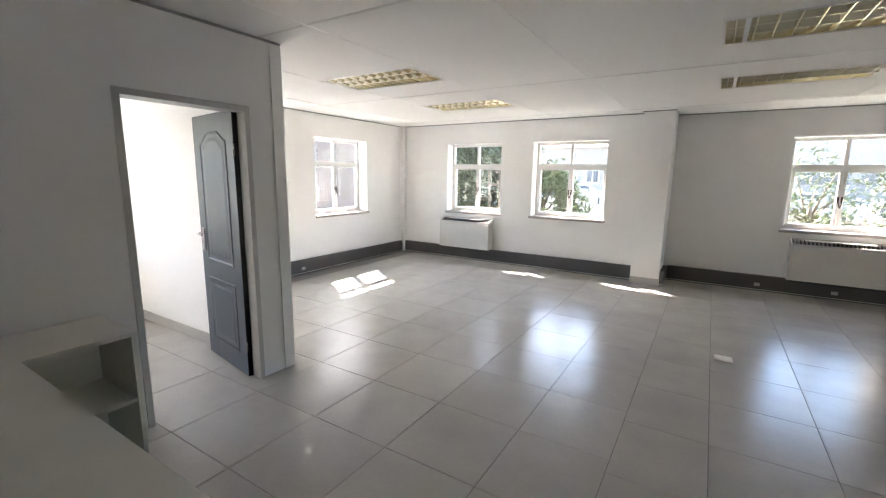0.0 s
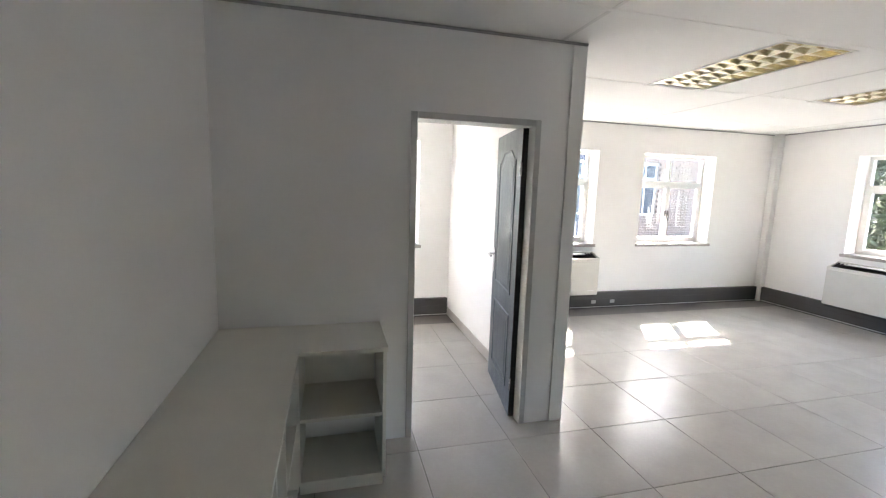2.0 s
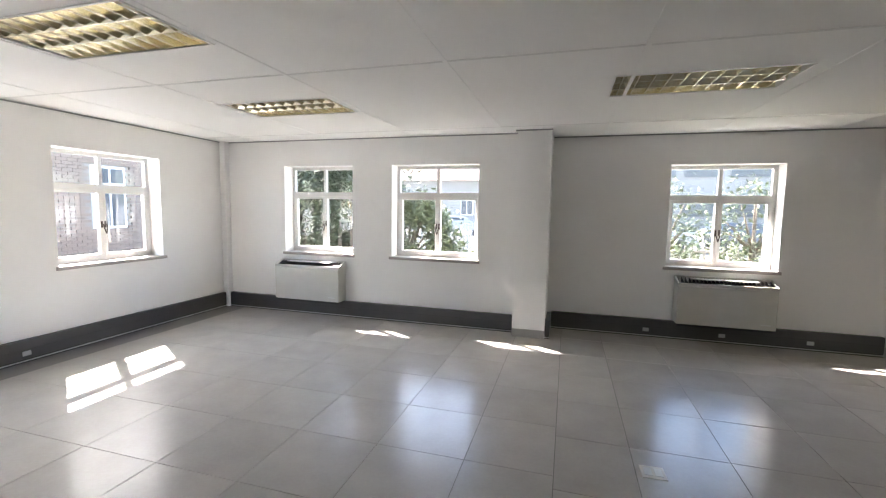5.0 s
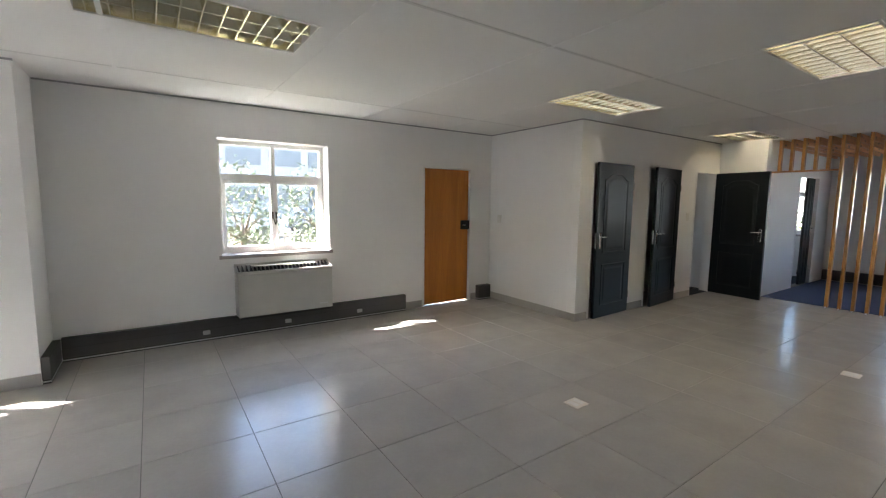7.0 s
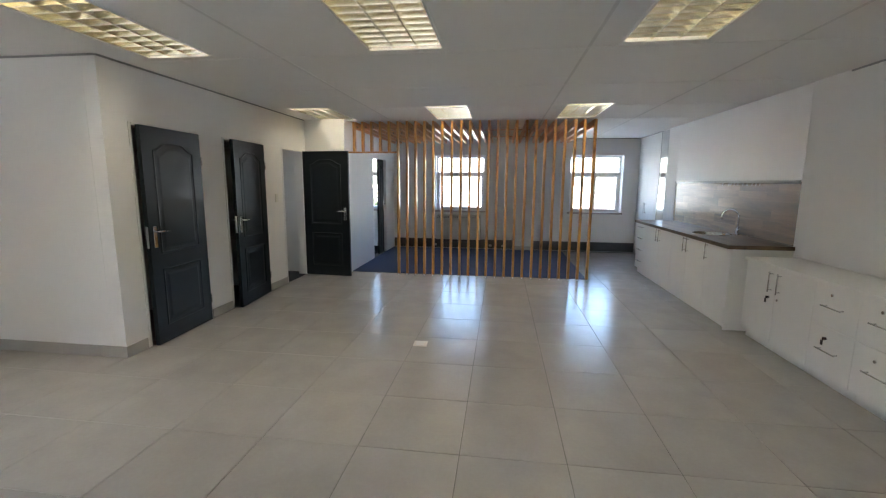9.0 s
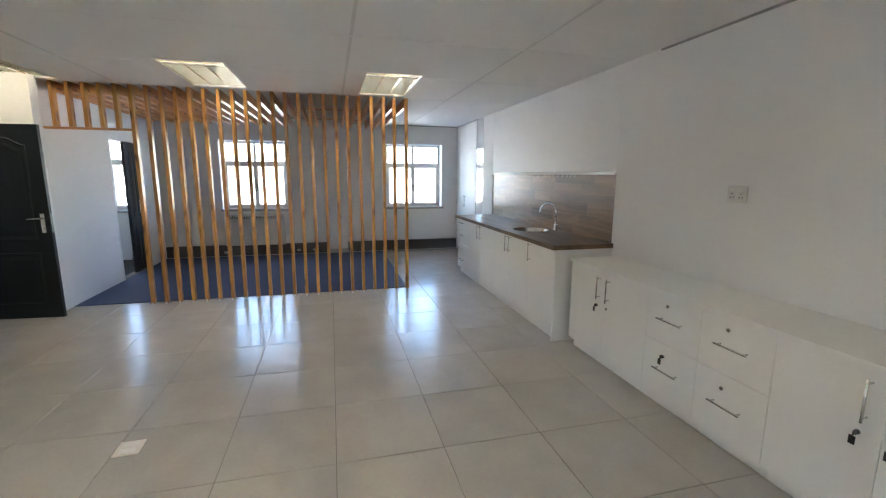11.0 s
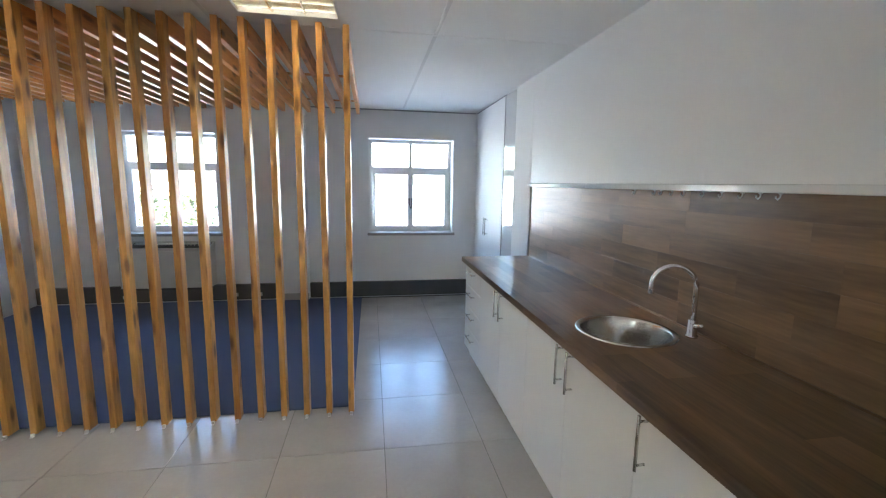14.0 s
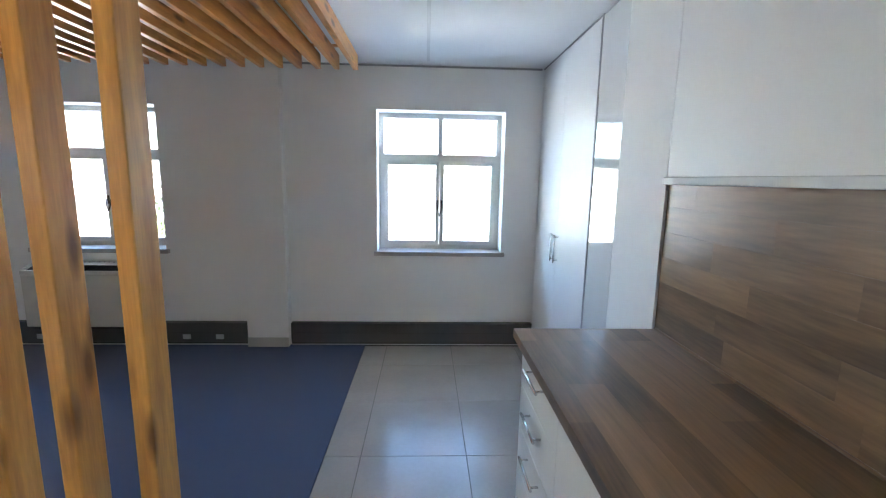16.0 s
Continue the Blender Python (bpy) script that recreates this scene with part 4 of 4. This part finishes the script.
for hx in (12.44, 12.52, 12.60, 12.70, 12.80, 12.92, 13.0, 13.08, 13.13, 13.30):
    hk = thing("cup_hook", "small white cup hook under the wall cupboards", "hook", "cup hooks", at=pose(hx, -7.508, 1.5585))
    part("shank", tube(bmesh.new(), [(0, 0, 0.003), (0, 0, -0.004), (0.0, 0, -0.01), (0.009, 0.0, -0.02), (0.017, 0, -0.014), (0.018, 0, -0.006)], 0.003, 8), M_PLASTIC, hk)
    part("collar", tube(bmesh.new(), [(0, 0, 0.004), (0, 0, 0.0)], 0.007, 10), M_PLASTIC, hk)

tc1 = thing("tall_cupboard", "narrow white high-gloss tall cupboard beside the wardrobe", "cabinet")
part("body", boxes((15.402, 15.762, -8.1, YS - 0.022, 0.08, CEIL - 0.002)), M_LAMINATE, tc1)
part("door", boxes((15.403, 15.752, YS - 0.02, YS, 0.08, CEIL - 0.014), bev=0.001), M_GLOSS, tc1)
part("plinth", boxes((15.402, 15.762, -8.1, YS - 0.05, 0.001, 0.079)), M_LAMINATE, tc1)
tc2 = thing("tall_cupboard", "white two-door wardrobe cupboard with bar handles", "cabinet")
part("body", boxes((15.772, XE - 0.002, -8.1, YS - 0.022, 0.08, CEIL - 0.002)), M_LAMINATE, tc2)
part("plinth", boxes((15.772, XE - 0.002, -8.1, YS - 0.05, 0.001, 0.079)), M_LAMINATE, tc2)
part("edge_strip", boxes((15.755, 15.77, YS - 0.02, YS + 0.004, 0.08, CEIL - 0.014)), M_SHADOWGAP, tc2, "dark edge strip")
part("top_strip", boxes((15.755, XE - 0.003, YS - 0.02, YS + 0.004, CEIL - 0.013, CEIL - 0.003)), M_SHADOWGAP, tc2, "dark top strip")
mid = (15.772 + XE) / 2
for a, b, hx in ((15.773, mid, mid - 0.04), (mid, XE - 0.003, mid + 0.04)):
    f = part("door", boxes((a + 0.001, b - 0.001, YS - 0.02, YS, 0.08, CEIL - 0.015), bev=0.001), M_SATIN, tc2)
    bar_handle((hx, YS, 1.05), 0.22, f, True)

for x0, x1, y0, y1, z, lab in ((XB - 0.011, XB - 0.001, 0.13, 0.21, 1.2, "white light switch on the side wall"), (12.78, 12.85, YB - 0.011, YB - 0.001, 1.25, "white light switch between the doors")):
    sw = thing("light_switch", lab, "switch")
    part("plate", boxes((x0, x1, y0, y1, z, z + 0.12), bev=0.003), M_PLASTIC, sw)
    zc = z + 0.06
    part("rocker", boxes((x0 - 0.003, x0 + 0.001, y0 + 0.025, y1 - 0.025, zc - 0.02, zc + 0.02)) if y1 - y0 > 0.05 else boxes((x0 + 0.022, x1 - 0.022, y0 - 0.003, y0 + 0.001, zc - 0.02, zc + 0.02)), M_FRAME, sw)

# ---- floor sockets ----
for x, y in ((5.70, -2.78), (8.31, -2.79), (10.85, -3.79)):
    p = thing("floor_socket", "beige square floor socket cover set in the tiles", "socket", "floor sockets", at=pose(x, y, 0.0, 0, 0, 2))
    part("plate", boxes((-0.07, 0.07, -0.065, 0.065, 0.0005, 0.006), bev=0.002), M_PLATE, p)
    for a in (-0.03, 0.03):
        part("flap", boxes((a - 0.022, a + 0.022, -0.04, 0.04, 0.006, 0.009), bev=0.001), M_PLASTIC, p)

# ---- outside ----
GZ = -0.35
struct("ground", boxes((-400, 400, -400, 400, GZ - 0.3, GZ)), M_GROUND, "pale concrete paving around the building", "ground")
struct("lawn", boxes((-2.5, 14, 1.6, 7.5, GZ + 0.001, GZ + 0.03)), M_GRASS, "dry green planting bed", "lawn")
struct("road", boxes((-60, 60, 11, 26, GZ + 0.001, GZ + 0.012)), M_ROAD, "grey asphalt parking area", "road")

def far_window(parent, x0, x1, y0, y1, z0, z1):
    """White framed window let into a facade; thin along x or y."""
    w = part("window", boxes((x0, x1, y0, y1, z0, z1)), M_FRAME, parent)
    along_y = (x1 - x0) < (y1 - y0)
    if along_y:
        m = (y0 + y1) / 2
        for a, b in ((y0 + 0.06, m - 0.03), (m + 0.03, y1 - 0.06)):
            for c, d in ((z0 + 0.06, z1 - 0.5), (z1 - 0.42, z1 - 0.06)):
                part("pane", boxes((x0 - 0.01, x1 + 0.01, a, b, c, d)), M_DARKGLASS, w)
    else:
        m = (x0 + x1) / 2
        for a, b in ((x0 + 0.06, m - 0.03), (m + 0.03, x1 - 0.06)):
            part("pane", boxes((a, b, y0 - 0.01, y1 + 0.01, z0 + 0.06, z1 - 0.06)), M_DARKGLASS, w)

bb = thing("brick_building", "tan brick building with a dark blue bay and white windows", "building")
BX = -6.0
part("wall", boxes((BX - 4, BX - 0.06, -2.4, 9.0, GZ, 4.6)), M_MORTAR, bb)
part("blue_bay", boxes((BX - 0.5, BX + 0.05, -1.15, 0.95, GZ, 4.6)), M_BLUEWALL, bb, "dark blue cladding bay")
part("roof", boxes((BX - 4.2, BX + 0.25, -2.6, 9.2, 4.6, 4.8)), M_ROOF, bb)
far_window(bb, BX + 0.05, BX + 0.1, -0.55, 0.45, 0.95, 2.5)
far_window(bb, BX - 0.06, BX + 0.03, 2.2, 3.0, 0.95, 2.5)
part("blind_panel", boxes((BX + 0.05, BX + 0.35, -0.5, 0.2, 0.35, 0.75), bev=0.03), M_PLASTIC, bb, "white outdoor unit below the window")

def leafy(name, label, cat, x, y, z, rx, ry, rz, n, size, material, trunk_h=0.0, seed=1, lean=0.0):
    """A tree or shrub: tapered trunk with limbs, and a ragged crown of many small bent leaves in clumps."""
    rng = random.Random(seed)
    t = thing(name, label, cat, at=pose(x, y, GZ))
    bm = bmesh.new()
    hz = z - GZ
    tube(bm, [(0, 0, 0), (lean * 0.3, 0.05, hz * 0.35), (lean * 0.7, -0.04, hz * 0.7), (lean, 0, hz)], [0.10, 0.085, 0.065, 0.03], 9)
    clumps = []
    for i in range(34):
        a, u = rng.uniform(0, 2 * math.pi), rng.uniform(-0.9, 1)
        r = rng.uniform(0.45, 1.0) * math.sqrt(max(0, 1 - u * u * 0.8))
        clumps.append(Vector((lean + rx * r * math.cos(a), ry * r * math.sin(a), hz + rz * u)))
    for c in clumps[:14]:
        tube(bm, [(lean * 0.6, 0, hz * 0.6), (c.x * 0.5 + lean * 0.3, c.y * 0.5, (c.z + hz * 0.6) / 2 + 0.1), tuple(c)], [0.04, 0.025, 0.008], 6)
    part("trunk", bm, M_BARK, t)
    bm = bmesh.new()
    for i in range(n):
        c = clumps[rng.randrange(len(clumps))]
        p = c + Vector((rng.gauss(0, rx * 0.2), rng.gauss(0, ry * 0.2), rng.gauss(0, rz * 0.18)))
        if p.z < 0.03:
            continue
        d = Vector((rng.uniform(-1, 1), rng.uniform(-1, 1), rng.uniform(-0.7, 0.7))).normalized()
        s = d.cross(Vector((rng.uniform(-1, 1), rng.uniform(-1, 1), 1))).normalized()
        L = size * rng.uniform(0.6, 1.3)
        b = d.cross(s) * L * 0.12
        v = [bm.verts.new(q) for q in (p - d * L, p + s * L * 0.42 + b, p + d * L, p - s * L * 0.42 + b)]
        bm.faces.new((v[0], v[1], v[2])); bm.faces.new((v[0], v[2], v[3]))
    me = bpy.data.meshes.new("crown")
    bm.to_mesh(me); bm.free()
    me.materials.append(material)
    cr = new("crown", me)
    cr.parent = t
    return t

leafy("tree", "dense dark green tree outside the window", "tree", -0.6, 3.0, 2.0, 1.1, 0.9, 1.4, 9500, 0.085, M_LEAFDARK, seed=3)
leafy("hedge", "tall dark green hedge behind a post fence", "hedge", -1.2, 4.7, 1.5, 1.9, 0.5, 1.7, 15000, 0.1, M_LEAFDARK, seed=21)
fn = thing("fence", "pale weathered post fence before the hedge", "fence")
part("rail", boxes((-3.0, 0.5, 3.93, 3.97, 1.3, 1.37)), M_POST, fn)
for i in range(11):
    part("post", boxes((-2.9 + i * 0.33, -2.83 + i * 0.33, 3.86, 3.92, GZ, 1.75 + 0.05 * math.sin(i * 2.3)), bev=0.006), M_POST, fn)
leafy("shrub", "light green shrub outside the window", "shrub", -1.0, 2.2, 1.3, 0.55, 0.5, 1.1, 2200, 0.07, M_LEAF, seed=4)
leafy("shrub", "round green shrub outside the window", "shrub", 1.5, 4.1, 0.8, 1.05, 0.8, 0.9, 6200, 0.075, M_LEAF, seed=5)
leafy("shrub", "low green shrub outside the window", "shrub", 3.1, 6.3, 0.1, 0.9, 0.7, 0.4, 2500, 0.07, M_LEAF, seed=6)
leafy("shrub", "light green shrub before a low fence", "shrub", 7.6, 6.9, 1.05, 1.1, 0.8, 1.15, 1900, 0.07, M_LEAF, seed=7)
leafy("shrub", "light green shrub before a low fence", "shrub", 9.8, 7.4, 1.15, 1.0, 0.8, 1.2, 2000, 0.07, M_LEAF, seed=8)
leafy("tree", "spreading tree beyond the office window", "tree", -9.0, -5.4, 3.0, 2.2, 2.0, 1.6, 5200, 0.13, M_LEAFDARK, seed=9, lean=0.4)
leafy("shrub", "green shrub beyond the office window", "shrub", -4.6, -7.0, 0.9, 0.6, 0.7, 1.0, 2400, 0.07, M_LEAF, seed=10)
leafy("tree", "green tree beyond the parking area", "tree", 4.0, 28.0, 4.0, 3.0, 2.5, 2.4, 4200, 0.25, M_LEAF, seed=11)
leafy("tree", "green tree beyond the parking area", "tree", 25.0, 29.0, 3.5, 3.2, 2.5, 2.4, 4200, 0.25, M_LEAF, seed=12)
leafy("tree", "green tree outside the end windows", "tree", 27.5, 1.2, 0.2, 1.6, 1.5, 0.9, 2200, 0.13, M_LEAF, seed=13)

fb = thing("plaster_house", "pale plastered house with a terracotta roof", "house")
part("wall", boxes((-16, 2.5, 34, 40, GZ, 4.2)), M_PLASTER, fb)
bm = bmesh.new()
v = [bm.verts.new(c) for c in ((-17, 33.3, 4.2), (3.5, 33.3, 4.2), (3.5, 40.7, 4.2), (-17, 40.7, 4.2), (-14, 37, 7.0), (0.5, 37, 7.0))]
for q in ((0, 1, 5, 4), (1, 2, 5), (2, 3, 4, 5), (3, 0, 4), (3, 2, 1, 0)):
    bm.faces.new([v[i] for i in q])
part("roof", bm, M_ROOFTILE, fb)
for x in (-12, -8, -4, 0):
    far_window(fb, x - 0.6, x + 0.6, 33.92, 34.02, 1.0, 2.6)
ob_ = thing("office_block", "pale two-storey block with dark window bands", "building")
part("wall", boxes((6, 34, 42, 52, GZ, 8.5)), M_PLASTER, ob_)
for z in (1.2, 5.0):
    for x in range(8, 33, 4):
        part("window", boxes((x, x + 3.2, 41.9, 42.02, z, z + 1.6)), M_DARKGLASS, ob_)
part("roof", boxes((5.5, 34.5, 41.5, 52.5, 8.5, 8.8)), M_ROOF, ob_)

def picket_fence(label, x0, x1, y, top, step, material):
    f = thing("picket_fence", label, "fence", "garden fences")
    for z in (top - 0.25, GZ + 0.3):
        part("rail", boxes((x0, x1, y + 0.026, y + 0.06, z, z + 0.07)), material, f)
    first = None
    n = int((x1 - x0) / step)
    for i in range(n):
        if first is None:
            bm = bmesh.new()
            v = [bm.verts.new((u, w, z)) for w in (0.0, 0.025) for u, z in ((0, 0), (0.07, 0), (0.07, top - GZ - 0.05), (0.035, top - GZ), (0, top - GZ - 0.05))]
            bm.faces.new(v[:5]); bm.faces.new(v[5:][::-1])
            for k in range(5):
                bm.faces.new((v[k], v[(k + 1) % 5], v[5 + (k + 1) % 5], v[5 + k]))
            first = pk = part("picket", bm, material, f)
        else:
            pk = new("picket", first.data)
            pk.parent = f
        pk.location = (x0 + i * step, y, GZ)
    return f

picket_fence("white painted picket fence along the lawn edge", -8.0, 2.4, 10.2, 1.05, 0.14, M_FENCE)
picket_fence("dark low picket fence along the lawn edge", 5.0, 13.5, 8.9, 0.62, 0.17, M_POST)

def car(x, y, turn, material, label):
    c = thing("car", label, "car", "parked cars", at=pose(x, y, GZ + 0.012, 0, 0, turn))
    bm = bmesh.new()
    prof = [(-2.1, 0.35), (2.05, 0.35), (2.1, 0.62), (1.9, 0.8), (1.05, 0.92), (0.45, 1.38), (-1.2, 1.42), (-1.95, 1.0), (-2.12, 0.85)]
    a = [bm.verts.new((px, -0.83 + (0.12 if pz > 1.1 else 0), pz)) for px, pz in prof]
    b = [bm.verts.new((px, 0.83 - (0.12 if pz > 1.1 else 0), pz)) for px, pz in prof]
    bm.faces.new(a); bm.faces.new(b[::-1])
    for i in range(len(prof)):
        bm.faces.new((a[i], a[(i + 1) % len(prof)], b[(i + 1) % len(prof)], b[i]))
    bmesh.ops.bevel(bm, geom=bm.edges[:], offset=0.05, segments=2, affect="EDGES")
    part("body", bm, material, c)
    for s in (-1, 1):
        part("side_window", boxes((-1.25, 0.45, s * 0.765 - 0.02, s * 0.765 + 0.02, 0.96, 1.3), bev=0.01), M_DARKGLASS, c)
        for wx in (-1.3, 1.3):
            part("wheel", tube(bmesh.new(), [(wx, s * 0.68, 0.31), (wx, s * 0.86, 0.31)], 0.31, 18), M_TYRE, c)
    return c

car(-2.5, 25.0, 8, M_CARWHITE, "pale hatchback parked on the asphalt")
car(3.6, 25.5, 4, M_CARGREY, "silver hatchback parked on the asphalt")
car(9.0, 18.0, 0, M_CARWHITE, "pale hatchback parked on the asphalt")
car(14.0, 20.0, 0, M_CARGREY, "silver hatchback parked on the asphalt")
car(-17.0, -7.5, 80, M_CARGREY, "silver car parked beyond the paving")
car(-17.5, -11.5, 85, M_CARWHITE, "pale car parked beyond the paving")

# ---- bricks of the neighbouring building ----
bme = bpy.data.meshes.new("brick")
bm = boxes((BX - 0.06, BX, 0, 0.215, 0, 0.068))
bm.to_mesh(bme); bm.free()
bme.materials.append(M_BRICK)
rest = bmesh.new()
count = 0
row = 0
z = GZ + 0.01
while z < 4.5:
    y = -2.4 + (0.11 if row % 2 else 0)
    while y < 8.7:
        c = y + 0.107
        if not (-1.2 < c < 1.05) and not (2.1 < c < 3.1 and 0.9 < z < 2.52):
            near = 0.75 < z < 2.05 and (1.3 < c < 4.5 or c < -1.2)
            if near and count < 300:
                o = new("brick", bme)
                o.parent = bb
                o.location = (random.uniform(-0.004, 0.004), y, z)
                count += 1
            else:
                box(rest, BX - 0.06, BX + random.uniform(-0.004, 0.004), y, y + 0.215, z, z + 0.068)
        y += 0.227
    z += 0.08
    row += 1
tagged(part("brickwork", rest, M_BRICK, bb), kind="stuff")

# ---- floor tiles ----
floor = bpy.data.objects["floor"]
xl = [5.6 + 0.6 * k for k in range(7)]
xl = [4.57 - 0.6 * k for k in range(8)][::-1] + [5.12] + xl + [9.2 + 0.615 * (k + 1) for k in range(13)]
xl = [max(-0.02, xl[0])] + xl[1:]
rows_west = [-4.81 + 0.606 * k for k in range(-6, 10)]
rows_east = [-4.93 + 0.604 * k for k in range(-6, 10)]
G = 0.0017
meshes = {}
rest = bmesh.new()
count = 0
for x0, x1 in zip(xl, xl[1:]):
    yl = rows_west if x1 < 5.2 else rows_east
    for y0, y1 in zip(yl, yl[1:]):
        if x0 > 14.1 and y0 > -5.5 and y1 < -1.9:
            continue
        cx, cy = (x0 + x1) / 2, (y0 + y1) / 2
        if 2.0 < cx < 16.9 and -7.2 < cy < 0.1 and not (cx > 10.2 and cy > -1.2) and count < 300:
            key = (round(x1 - x0, 3), round(y1 - y0, 3))
            if key not in meshes:
                w, d = key[0] / 2 - G, key[1] / 2 - G
                bm = bmesh.new()
                top = [bm.verts.new((sx * (w - 0.0012), sy * (d - 0.0012), 0.0)) for sx, sy in ((-1, -1), (1, -1), (1, 1), (-1, 1))]
                lo = [bm.verts.new((sx * w, sy * d, -0.0015)) for sx, sy in ((-1, -1), (1, -1), (1, 1), (-1, 1))]
                bt = [bm.verts.new((sx * w, sy * d, -0.008)) for sx, sy in ((-1, -1), (1, -1), (1, 1), (-1, 1))]
                bm.faces.new(top)
                for i in range(4):
                    bm.faces.new((lo[i], lo[(i + 1) % 4], top[(i + 1) % 4], top[i]))
                    bm.faces.new((bt[i], bt[(i + 1) % 4], lo[(i + 1) % 4], lo[i]))
                bmesh.ops.recalc_face_normals(bm, faces=bm.faces[:])
                me = bpy.data.meshes.new("tile")
                bm.to_mesh(me); bm.free()
                me.materials.append(M_TILE)
                meshes[key] = me
            o = new("tile", meshes[key])
            o.parent = floor
            o.location = (cx, cy, random.uniform(-0.0003, 0.0))
            count += 1
        else:
            box(rest, x0 + G, x1 - G, y0 + G, y1 - G, -0.008, 0.0)
tagged(part("tile", rest, M_TILE, floor), kind="stuff")
